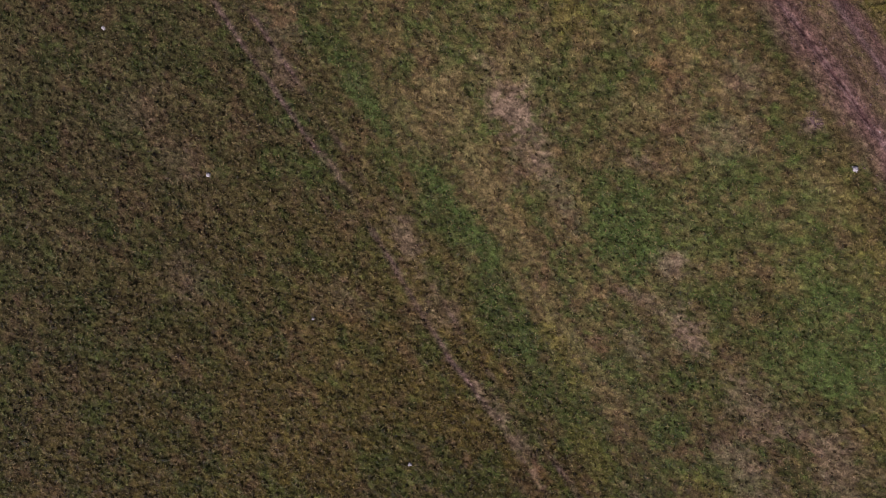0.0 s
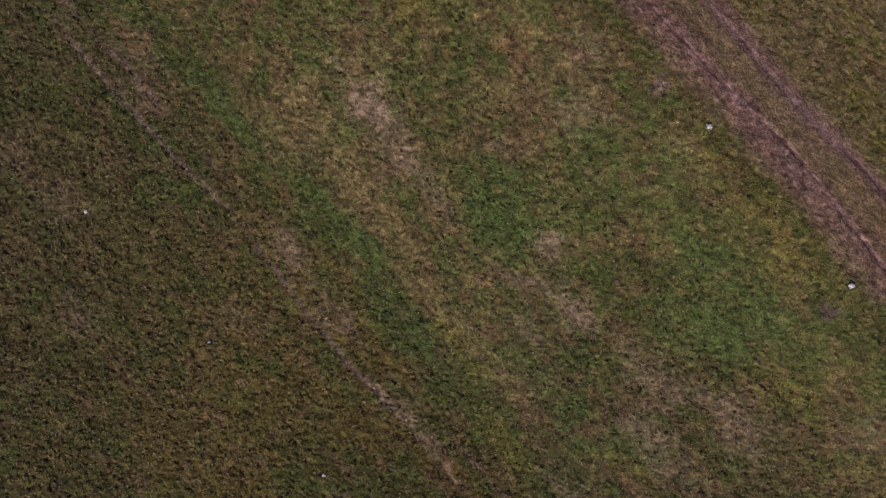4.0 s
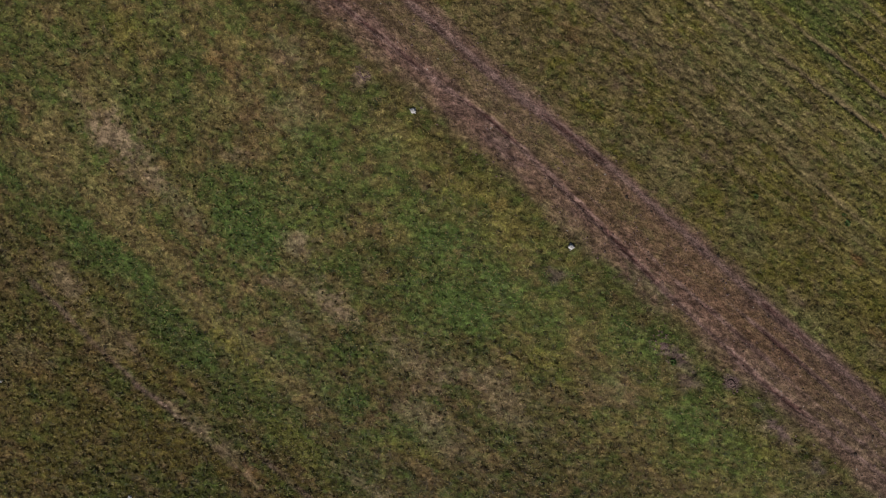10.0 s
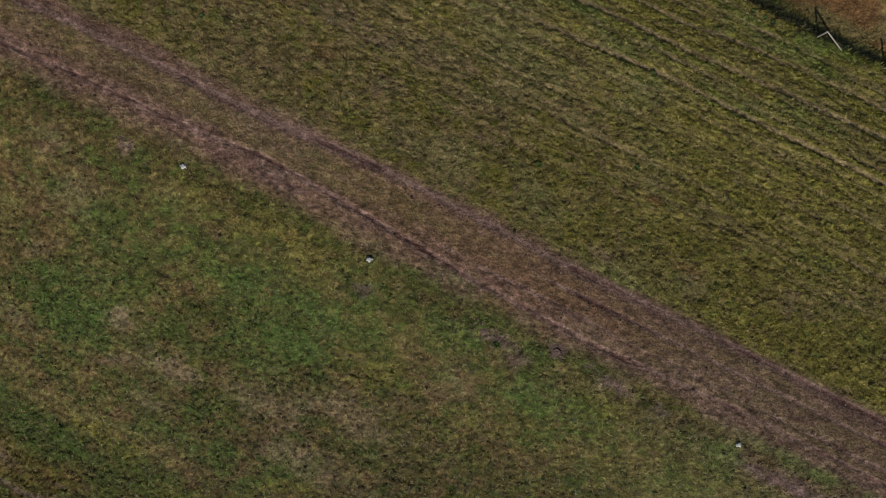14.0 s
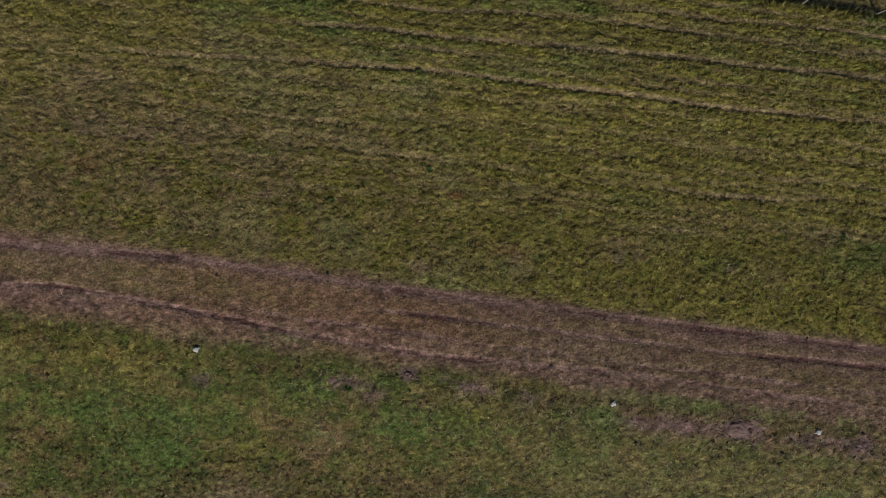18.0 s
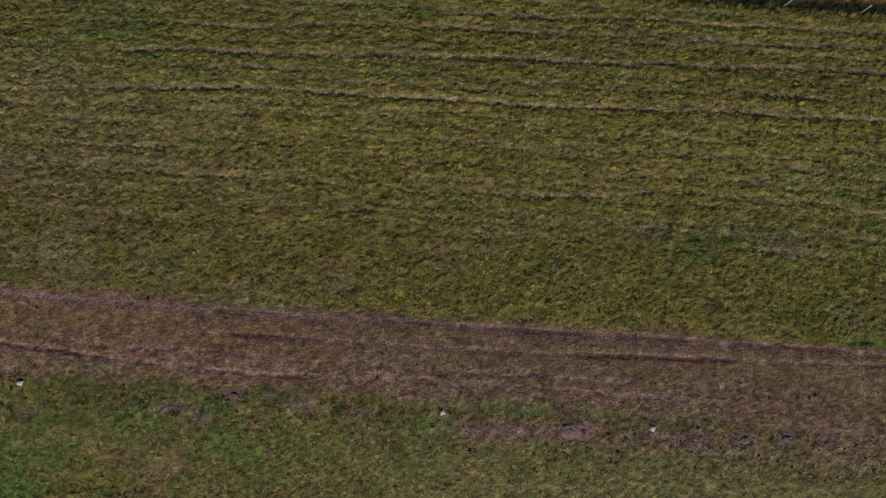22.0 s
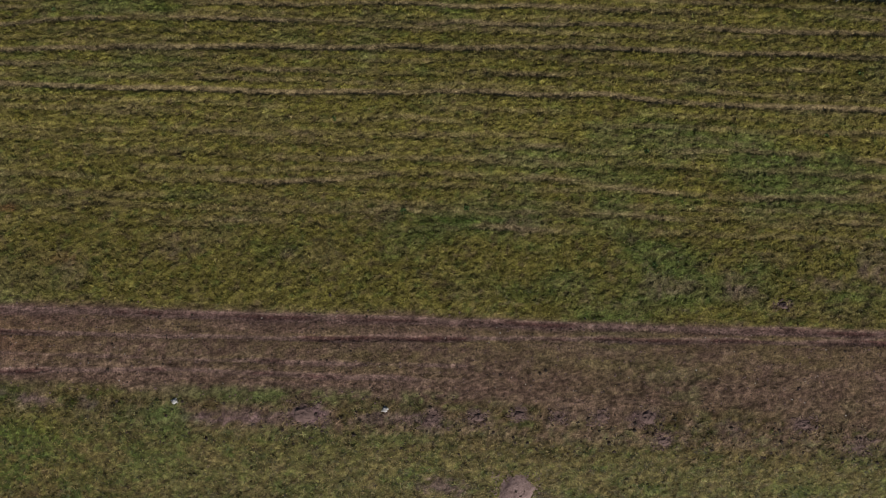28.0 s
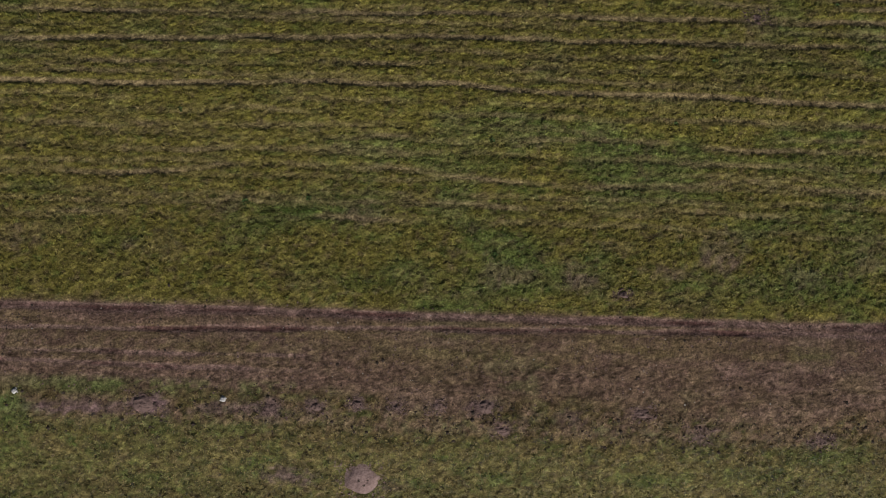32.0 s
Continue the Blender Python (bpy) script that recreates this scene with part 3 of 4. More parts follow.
def tint(x, v):
    """The ground's colour with some light and shade painted in, and how thick the grass stands, for flat arrays of
    places.
    """
    wide, mid, fine = grain(x, v, 7.0, 21, 3, 2.0), grain(x, v, 2.2, 22, 3, 1.6), grain(x, v, 0.4, 23, 3)
    streak, comb = grain(x, v, 1.1, 24, 3, 7.0), grain(x, v, 0.3, 25, 3, 9.0)
    rgb = np.repeat(OLIVE[None], len(x), 0)
    # field slope behind the crest
    rgb = mixed(rgb, GREEN * 1.75, 0.75 * step(0.48, 0.7, wide * 0.5 + mid * 0.5))
    rgb = mixed(rgb, STRAW * 1.15, 0.45 * step(0.52, 0.75, mid * 0.55 + streak * 0.45))
    rgb = mixed(rgb, STRAW * 0.75 + BROWN * 0.4, (0.72 - 0.62 * step(-58, -32, x)) * (1 - step(3, 17, v)) * step(0.34, 0.56, mid * 0.5 + fine * 0.5))
    # brighter down the slope: colour makes up for the weak sun there
    rgb = rgb * (1 + 0.3 * step(1, 10, v))[:, None]
    # water side of the crest: shorter, patchy grass
    side = 1 - step(-8.6, -6.6, v)
    lawn = np.repeat((OLIVE * 0.31 + BROWN * 0.36)[None], len(x), 0)
    lush = step(-82, -68, x) * (1 - step(-38, -26, x)) * step(-31, -22, v)
    lawn = mixed(lawn, GREEN * 0.44 + OLIVE * 0.32 + BROWN * 0.14, 0.78 * lush * step(0.28, 0.52, mid * 0.6 + wide * 0.4))
    lawn = mixed(lawn, GREEN, 0.45 * step(0.5, 0.68, wide * 0.6 + mid * 0.4))
    lawn = mixed(lawn, STRAW, 0.5 * step(0.5, 0.72, mid * 0.5 + streak * 0.5) * step(-36, -26, v))
    lawn = mixed(lawn, OLIVE * 0.12 + STRAW * 0.36 + GREEN * 0.34 + MAUVE * 0.24, 0.78 * step(-42, -28, x) * (1 - step(-15.0, -12.0, v + 3.0 * (mid - 0.5) + 2.5 * (fine - 0.5))))
    mottle = 0.5 + (grain(x, v, 0.62, 61, 3, 1.3) - 0.5) * (1 - 0.55 * step(-42, -28, x))
    lawn = mixed(lawn, GREEN * 0.95, 0.62 * step(0.52, 0.66, mottle))
    lawn = mixed(lawn, STRAW * 0.9, 0.5 * step(0.54, 0.68, 1 - mottle))
    foot = 1 - step(-40, -35, v + 2 * (mid - 0.5))
    lawn = mixed(lawn, mixed(np.repeat(FOOT[None], len(x), 0), np.array((0.1, 0.091, 0.042)), 1 - step(-118, -70, x + 9 * (mid - 0.5))), 0.95 * foot)
    lawn = mixed(lawn, GREEN * 0.65, 0.5 * foot * step(0.5, 0.66, mid * 0.6 + wide * 0.4))
    lawn = lawn * (0.95 - 0.34 * step(-78, -62, x) * (1 - step(-22, -16, v)) - 0.08 * step(-60, -40, x))[:, None]
    # blotches a step or two across: lush, rusty or grey-mauve
    blotch, faded = grain(x, v, 1.5, 71, 3, 1.7), grain(x, v, 1.2, 72, 3, 1.5)
    west = 1 - step(-46, -34, x)
    lawn = mixed(lawn, GREEN * 0.8, (0.25 + 0.3 * west) * step(0.52, 0.68, blotch))
    lawn = mixed(lawn, RUST * 0.45 + MAUVE * 0.3, (0.15 + 0.3 * west) * step(0.54, 0.7, faded))
    lawn = lawn * (1 - 0.16 * (1 - step(-104, -88, x + 0.6 * (v + 40))))[:, None]
    toe = band(v, -35.6, 2.0, 1.3) * (1 - step(-62, -52, x)) * step(0.36, 0.56, streak * 0.5 + mid * 0.5)
    lawn = mixed(lawn, GREEN * 0.72, 0.75 * toe)
    rgb = mixed(rgb, lawn * np.array((1.0, 1.0, 0.86)), side)
    # dried-out, lumpy shoulder
    dried = step(-50, -25, x) * band(v, -11.9, 1.0, 0.9) + 0.6 * step(-12, 2, x) * band(v, -11.8, 0.9, 0.8)
    dried = np.clip(dried, 0, 1) * step(0.3, 0.55, mid * 0.5 + fine * 0.5)
    rgb = mixed(rgb, BROWN * 0.52 + MAUVE * 0.38, 0.55 * dried)
    # trodden crest
    crest = step(-11.0, -9.2, v + 1.8 * (mid - 0.5) + 0.7 * step(-38, -22, x)) * (1 - step(-5.2, -4.0, v + 1.2 * (mid - 0.5)))
    crest = crest * (1 - 0.5 * (1 - step(-60, -46, x)) * band(v, -6.9, 1.0, 0.5))
    worn_way = mixed(np.repeat(RUSSET[None], len(x), 0), BROWN * 0.84 + OLIVE * 0.07, step(-52, -34, x))
    rgb = mixed(rgb, worn_way, crest * (0.82 + 0.18 * step(0.35, 0.6, streak) - 0.16 * step(-16, 2, x) * step(0.4, 0.6, mid)))
    rgb = mixed(rgb, MAUVE, crest * 0.26 * step(0.48, 0.66, streak * 0.4 + comb * 0.6))
    rgb = mixed(rgb, BROWN * 0.55, crest * 0.32 * step(0.52, 0.7, 1 - comb))
    rgb = mixed(rgb, OLIVE * 0.45 + GREEN * 0.25, crest * (0.06 + 0.18 * step(-52, -36, x) - 0.14 * step(-14, 0, x)) * band(v, -7.6, 1.3, 0.9) * step(0.45, 0.6, mid * 0.5 + fine * 0.5))
    rgb = mixed(rgb, MAROON * 0.7 + MAUVE * 0.35, crest * 0.5 * (1 - step(-46, -32, x)) * step(0.5, 0.64, grain(x, v, 0.75, 73, 3, 2.2)))
    rgb = mixed(rgb, RUST * 0.62 + BROWN * 0.3, crest * 0.6 * (1 - step(-46, -32, x)) * step(-66, -58, x) * band(v, -7.0, 1.3, 0.7))
    path = band(v, along(x, RUTS[2][3]), 0.36, 0.2) * (0.5 + 0.7 * mid)
    rgb = mixed(rgb, MAUVE * 0.4 + MAROON * 0.5, 0.9 * path)
    # clumps: each a little greener, drier or barer than the next
    east = step(-42, -28, x) * (1 - step(-13.5, -11.5, v))
    rgb = mixed(rgb, STRAW * 1.05, (0.4 - 0.18 * side - 0.14 * east) * step(0.56, 0.74, grain(x, v, 0.3, 51, 3, 1.4)) * (1 - 0.6 * foot) * (1 - 0.6 * crest))
    rgb = mixed(rgb, GREEN * 1.15, (0.5 - 0.2 * side) * step(0.56, 0.74, grain(x, v, 0.36, 52, 3, 1.3)) * (1 - 0.92 * crest))
    rgb = mixed(rgb, BROWN * 0.8, (0.45 - 0.2 * side) * step(0.58, 0.76, grain(x, v, 0.4, 53, 3, 1.2)))
    strip = band(v, -10.35, 0.55, 0.35) * step(-34, -27, x) * (1 - step(-12, -4, x)) * step(0.36, 0.52, mid * 0.5 + fine * 0.5)
    rgb = mixed(rgb, GREEN * 0.95 + OLIVE * 0.1, 0.56 * strip)
    # treads of the contour paths
    bare = terrace(x, v)[1]
    rgb = mixed(rgb, STRAW * 0.9 + MAUVE * 0.5, 0.85 * bare)
    # beyond the fence
    edge = 21.6 + 1.0 * (1 - step(-60, -40, x))
    verge = step(20.3, 20.9, v) * (1 - step(edge - 0.5, edge + 0.7, v + 2.0 * (mid - 0.5)))
    far = step(edge - 0.5, edge + 0.7, v + 2.0 * (mid - 0.5))
    rgb = mixed(rgb, np.array((0.075, 0.08, 0.028)), 0.85 * verge)
    # near-black strip at the fence foot: dark weeds, with the fence's shade painted in
    rgb = mixed(rgb, np.array((0.018, 0.026, 0.012)), 0.9 * band(v, along(x, FENCE_LINE) + 0.3, 0.4, 0.25))
    rgb = mixed(rgb, mixed(np.repeat(RUST[None], len(x), 0), STRAW, step(0.45, 0.7, mid)), far)
    thick = 1.0 - 0.72 * crest - 0.2 * side * (1 - crest) - 0.9 * bare * (v > 0) - 0.6 * far + 0.5 * verge - 0.4 * dried
    for rows, colour, thin in PATCHES:
        much = spots(x, v, rows)
        rgb = mixed(rgb, colour, much * (0.65 if colour is MAUVE else 0.78 if colour is DRY else 1.05 if colour is TURNED else 0.95))
        thick = thick * (1 - thin * much)
    worn_in = ruts(x, v) / 0.072
    rut = np.clip(worn_in * 1.4, 0, 1)
    dusty = 1 - step(-62, -48, x)
    rgb = mixed(rgb, mixed(np.repeat(MAUVE[None] * 1.02, len(x), 0), MAUVE * 1.3, dusty), 0.75 * step(0.08, 0.4, worn_in) * (v > -20))
    core = step(0.42, 0.8, worn_in) * (0.45 + 0.55 * step(0.35, 0.6, comb)) * (v > -20)
    rgb = mixed(rgb, MAROON, 0.92 * core)
    rgb = mixed(rgb, MAUVE * 0.85, 0.8 * np.clip(rut * 1.6, 0, 1) * step(0.36, 0.6, mid * 0.6 + streak * 0.4) * (v < -20))
    thick = thick * (1 - 0.85 * rut) * (1 - 0.9 * path)
    # random tone, stronger on the bank to paint in shade its relief lacks
    rgb = rgb * ((0.62 + 0.76 * fine) * (1 + (1.16 + 0.8 * side) * (grain(x, v, 0.16, 26, 2) - 0.5)))[:, None]
    return rgb, np.clip(thick, 0.03, 1.5)


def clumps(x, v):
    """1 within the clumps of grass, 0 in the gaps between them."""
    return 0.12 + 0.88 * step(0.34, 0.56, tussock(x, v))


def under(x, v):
    """Thatch and soil between the tufts, with the shade of the gaps painted in: darker where grass stands thick."""
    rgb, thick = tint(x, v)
    return mixed(rgb, THATCH_SHADE, np.clip(thick, 0, 1) * (0.12 + (0.4 + 0.12 * (v < -10.5)) * (1 - clumps(x, v))))


# ---- the ground: one sheet to the horizon ----
def growing(a, b, first, last):
    """Steps that grow from first at a up to b, far outside."""
    out, d = [], first
    p = a
    while abs(p) < last:
        d *= 1.35
        p = p + (d if b > a else -d)
        out.append(p)
    return out


FINE_X = np.arange(-132, 46.01, 0.27)
FINE_V = np.concatenate([np.arange(-88, -66, 0.27), np.arange(-66, -30, 0.25), np.arange(-30, -10.2, 0.23), np.arange(-10.2, -4.2, 0.13), np.arange(-4.2, 1.0, 0.2), np.arange(1.0, 21.0, 0.14), np.arange(21.0, 34.01, 0.3)])
LINES_X = np.concatenate([growing(-132, -4000, 0.4, 3800)[::-1], FINE_X, growing(46, 4000, 0.4, 3800)])
LINES_V = np.concatenate([growing(-88, -4000, 0.4, 3800)[::-1], FINE_V, growing(34, 4000, 0.4, 3800)])
GX, GV = (a.ravel() for a in np.meshgrid(LINES_X, LINES_V))


def sheet(name, points, quads, rgb, mat, smooth=True):
    me = bpy.data.meshes.new(name)
    me.vertices.add(len(points))
    me.vertices.foreach_set("co", (points * UNIT).astype(np.float32).ravel())
    size = quads.shape[1]
    me.loops.add(quads.size)
    me.loops.foreach_set("vertex_index", quads.astype(np.int32).ravel())
    me.polygons.add(len(quads))
    me.polygons.foreach_set("loop_start", np.arange(0, quads.size, size, dtype=np.int32))
    me.polygons.foreach_set("use_smooth", np.full(len(quads), smooth))
    me.update(calc_edges=True)
    a = me.color_attributes.new("tint", "FLOAT_COLOR", "POINT")
    a.data.foreach_set("color", np.concatenate([rgb, np.ones((len(rgb), 1))], 1).astype(np.float32).ravel())
    me.materials.append(mat)
    return new(name, me)


nx, nv = len(LINES_X), len(LINES_V)
cell = (np.arange(nv - 1)[:, None] * nx + np.arange(nx - 1)[None]).ravel()
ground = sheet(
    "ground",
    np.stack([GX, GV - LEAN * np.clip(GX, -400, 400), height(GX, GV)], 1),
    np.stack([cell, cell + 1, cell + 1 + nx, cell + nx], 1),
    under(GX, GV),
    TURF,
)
tagged(ground, "grassed dike with a trodden brown crest track and sloping fields", "ground", kind="structure")


# ---- grass ----
EDGE_X = (-130, -123, -115, -92, -74, -60, -45, 46)
LOW, HIGH = (-66, -68, -72, -82, -60, -42, -27, -25), (-50, -44, -33, -8, 16, 21, 23.5, 23.5)


def tufts(name, per_metre, seed, span, size, lean, spread, label, blades_each=4):
    """Many tufts of leaning blades, in one mesh."""
    rng = np.random.default_rng(seed)
    count = int(per_metre * 168 * (span[1] - span[0]))
    x = rng.uniform(-126, 42, count)
    v = rng.uniform(span[0], span[1], count)
    ok = (v > np.interp(x, EDGE_X, LOW)) & (v < np.interp(x, EDGE_X, HIGH))
    x, v = x[ok], v[ok]
    rgb, thick = tint(x, v)
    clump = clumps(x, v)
    ok = rng.uniform(0, 1, len(x)) < thick * (0.06 + 0.94 * clump)
    x, v, rgb, clump = x[ok], v[ok], rgb[ok], clump[ok]
    n = len(x)
    long = size * (0.55 + 0.9 * rng.uniform(0, 1, n) ** 1.5) * (0.6 + 0.8 * grain(x, v, 0.7, 31, 2)) * (1 - 0.45 * band(v, -7.6, 3.2, 0.8))
    turn0 = rng.uniform(0, 2 * math.pi, n)
    rgb = rgb * (1 + (0.34 + 0.2 * (v < -10.5)) * rng.uniform(-1, 1, n))[:, None]
    foot = np.stack([x, v - LEAN * x, height(x, v) - 0.015], 1)
    near = 0.05
    dx = (height(x + near, v) - height(x - near, v)) / (2 * near)
    dv = (height(x, v + near) - height(x, v - near)) / (2 * near)
    up = np.stack([-dx, -dv, np.ones(n)], 1)
    points, colours = [], []
    for k in range(blades_each):
        a = turn0 + k * 2 * math.pi / blades_each + rng.normal(0, 0.4, n)
        l = long * rng.uniform(0.6, 1.15, n)
        tip = rng.normal(lean, 0.2, n).clip(0.15, 1.45)
        out = np.stack([np.cos(a), np.sin(a), 0 * a], 1)
        side = np.stack([-np.sin(a), np.cos(a), 0 * a], 1) * (l * spread)[:, None]
        base = foot + out * (0.12 * l)[:, None]
        top = base + out * (l * np.sin(tip))[:, None]
        top[:, 2] += l * np.cos(tip)
        points.append(np.stack([base - side, base + side, top], 1))
        # blades between the clumps are toned down: gap shade put into their colour
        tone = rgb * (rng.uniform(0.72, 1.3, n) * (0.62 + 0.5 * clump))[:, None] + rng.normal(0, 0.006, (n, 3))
        tone = np.where((rng.uniform(0, 1, n) < 0.05 + 0.05 * (v < -10.5))[:, None], STRAW * 1.3, tone)
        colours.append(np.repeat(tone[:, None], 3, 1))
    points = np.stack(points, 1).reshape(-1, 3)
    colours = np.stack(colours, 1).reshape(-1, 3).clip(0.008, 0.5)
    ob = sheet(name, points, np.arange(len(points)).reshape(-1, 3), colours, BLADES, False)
    way = ob.data.attributes.new("up", "FLOAT_VECTOR", "POINT")
    way.data.foreach_set("vector", np.repeat(up, 3 * blades_each, 0).astype(np.float32).ravel())
    return tagged(ob, label, "grass", kind="stuff")


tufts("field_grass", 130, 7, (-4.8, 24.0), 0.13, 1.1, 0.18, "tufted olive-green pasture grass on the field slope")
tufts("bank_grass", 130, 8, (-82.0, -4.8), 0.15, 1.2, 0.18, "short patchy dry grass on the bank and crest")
tufts("verge_weeds", 60, 9, (20.2, 21.2), 0.3, 0.7, 0.12, "tall dark green weeds along the fence foot", 5)

# ---- things ----
def part(name, bm, mat, parent, label=""):
    me = bpy.data.meshes.new(name)
    bmesh.ops.scale(bm, vec=(UNIT, UNIT, UNIT), verts=bm.verts)
    bm.to_mesh(me)
    bm.free()
    me.materials.append(mat)
    ob = new(name, me)
    if parent:
        ob.parent = parent
    return tagged(ob, label) if label else ob


def shaken(bm, amount, size, seed, smooth=True):
    for p in bm.verts:
        p.co += noise.noise_vector(p.co / size + Vector((seed * 3.7, seed, 0))) * amount
    for f in bm.faces:
        f.smooth = smooth
    return bm


def post_mesh(radius, tall, seed, below=0.3):
    """A round, slightly tapered and crooked post with a worn top."""
    bm = bmesh.new()
    rings = []
    for k in range(6):
        z = -below + (tall + below) * k / 5
        r = radius * (1.08 - 0.16 * k / 5)
        rings.append([bm.verts.new((r * math.cos(a * math.pi / 4), r * math.sin(a * math.pi / 4), z)) for a in range(8)])
    for low, high in zip(rings, rings[1:]):
        for a in range(8):
            bm.faces.new((low[a], low[(a + 1) % 8], high[(a + 1) % 8], high[a]))
    tip = bm.verts.new((0.01, 0, tall + 0.02))
    for a in range(8):
        bm.faces.new((rings[-1][a], rings[-1][(a + 1) % 8], tip))
    return shaken(bm, 0.02, 0.5, seed)


def rod(bm, a, b, r, sides=3):
    """A thin rod between two points."""
    way = (b - a).normalized()
    u = way.orthogonal().normalized()
    w = way.cross(u)
    ring = [[bm.verts.new(p + (u * math.cos(k * 2 * math.pi / sides) + w * math.sin(k * 2 * math.pi / sides)) * r) for k in range(sides)] for p in (a, b)]
    for k in range(sides):
        bm.faces.new((ring[0][k], ring[0][(k + 1) % sides], ring[1][(k + 1) % sides], ring[1][k]))


# the stock fence at the foot of the field
POSTS = ((-65.0, 20.7), (-59.0, 20.65), (-53.0, 20.6), (-47.1, 20.5), (-41.0, 20.22), (-34.55, 20.25), (-28.7, 20.45), (-22.35, 20.76), (-16.6, 20.8), (-10.6, 20.85), (-4.7, 20.86), (1.3, 20.8), (7.2, 20.7), (12.95, 20.55), (18.9, 20.55), (24.9, 20.5), (30.9, 20.5), (36.9, 20.5), (42.8, 20.5))
fence = tagged(new("fence"), "wire stock fence on grey weathered wooden posts", "fence")
fence.location = place(-10.6, 20.85)
feet = [spot(x, v) for x, v in POSTS]
home = spot(-10.6, 20.85)
draw = random.Random(5)
tops = []
for n, foot in enumerate(feet):
    ob = part("post", post_mesh(0.088, 1.3, n), WOOD, fence)
    ob.location = (foot - home) * UNIT
    ob.rotation_euler = (draw.uniform(-0.05, 0.05), draw.uniform(-0.05, 0.05), draw.uniform(0, 6))
    tops.append(foot)
for level, thick in ((0.1, 0.003), (0.28, 0.003), (0.46, 0.003), (0.64, 0.003), (0.84, 0.003), (1.06, 0.004), (1.22, 0.004)):
    bm = bmesh.new()
    for a, b in zip(tops, tops[1:]):
        for k in range(4):
            sag = [Vector((0, 0.07, level - 0.05 * math.sin(math.pi * q / 4))) for q in (k, k + 1)]
            rod(bm, a.lerp(b, k / 4) + sag[0] - home, a.lerp(b, (k + 1) / 4) + sag[1] - home, thick)
    part("wire", bm, WIRE, fence)
bm = bmesh.new()
for a, b in zip(tops, tops[1:]):
    for k in range(1, 24):
        p = a.lerp(b, k / 24) + Vector((0, 0.07, 0)) - home
        rod(bm, p + Vector((0, 0, 0.05)), p + Vector((0, 0, 0.83)), 0.0025)
tagged(part("netting_stays", bm, WIRE, fence), kind="stuff")
bm = bmesh.new()
foot = spot(-32.4, 20.1) - home
rod(bm, tops[5] + Vector((0.05, 0, 1.2)) - home, foot - Vector((0, 0, 0.05)), 0.06, 8)
part("brace", shaken(bm, 0.012, 0.4, 3), WOOD, fence, "grey slanting brace pole")


# pale marker blocks along the dike
def marker_block(seed):
    thing = new("marker_block")
    bm = bmesh.new()
    bmesh.ops.create_cube(bm, size=1.0)
    bmesh.ops.scale(bm, vec=(0.36, 0.32, 0.26), verts=bm.verts)
    bmesh.ops.bevel(bm, geom=bm.edges[:], offset=0.05, segments=2, affect="EDGES")
    bmesh.ops.subdivide_edges(bm, edges=[e for e in bm.edges if e.calc_length() > 0.15], cuts=3, use_grid_fill=True)
    part("block", shaken(bm, 0.03, 0.12, seed), CONCRETE, thing)
    for k, (x, y, r) in enumerate(((0.2, 0.08, 0.06), (-0.15, 0.17, 0.055), (0.08, -0.2, 0.055))):
        bm = bmesh.new()
        bmesh.ops.create_icosphere(bm, subdivisions=2, radius=r)
        ob = part("broken_chunk", shaken(bm, 0.03, 0.06, seed + k), CONCRETE, thing)
        ob.location = Vector((x, y, -0.02)) * UNIT
    return tagged(thing, "weathered pale concrete marker block sunk in the grass", "marker block", "marker blocks along the dike")


BLOCKS = ((-87.4, -11.2, 20), (-73.1, -11.1, 60), (-58.75, -11.05, 5), (-30.0, -11.0, 40), (-15.66, -11.05, 75), (-116.3, -49.8, 10), (-101.6, -49.6, 50), (-87.0, -49.3, 30), (-72.7, -49.6, 80))
first = marker_block(2)
for n, (x, v, turn) in enumerate(BLOCKS):
    at = place(x, v, 0.04 if v > -40 else -0.05)
    m = pose(at.x, at.y, at.z, 4 * math.sin(n * 2.1), 5 * math.cos(n * 1.3), turn)
    if n:
        copy_thing(first, m)
    else:
        first.matrix_basis = m


def heap(name, wide, deep, tall, seed, mat, label, category, group="", ragged=0.5):
    """A loose pile of earth that thins out at its rim."""
    bm = bmesh.new()
    rings = [[bm.verts.new((0, 0, tall))]]
    for k in range(1, 15):
        r = k / 14
        rings.append([bm.verts.new((wide * r * math.cos(a), deep * r * math.sin(a), tall * (1 - r ** 2.6) - 0.16 * r ** 3)) for a in [2 * math.pi * q / 28 for q in range(28)]])
    for q in range(28):
        bm.faces.new((rings[0][0], rings[1][q], rings[1][(q + 1) % 28]))
        for low, high in zip(rings[1:], rings[2:]):
            bm.faces.new((low[q], high[q], high[(q + 1) % 28], low[(q + 1) % 28]))
    for p in bm.verts:
        far = math.hypot(p.co.x / wide, p.co.y / deep)
        p.co.x *= 1 + ragged * noise.noise(p.co * 1.6 / wide + Vector((seed, 0, 0))) * far
        p.co.y *= 1 + ragged * noise.noise(p.co * 1.6 / wide + Vector((0, seed, 0))) * far
        p.co += noise.noise_vector(p.co * 17 + Vector((seed, 0, seed))) * 0.035
        p.co.z += ragged * 0.6 * tall * noise.noise(p.co * 3.2 + Vector((seed, seed, 0))) + 0.09 * noise.noise(p.co * 5 + Vector((0, seed, 0))) + 0.05 * noise.noise(p.co * 13 + Vector((seed, 0, 0)))
    for f in bm.faces:
        f.smooth = True
    thing = part(name, bm, mat, None)
    return tagged(thing, label, category, group)


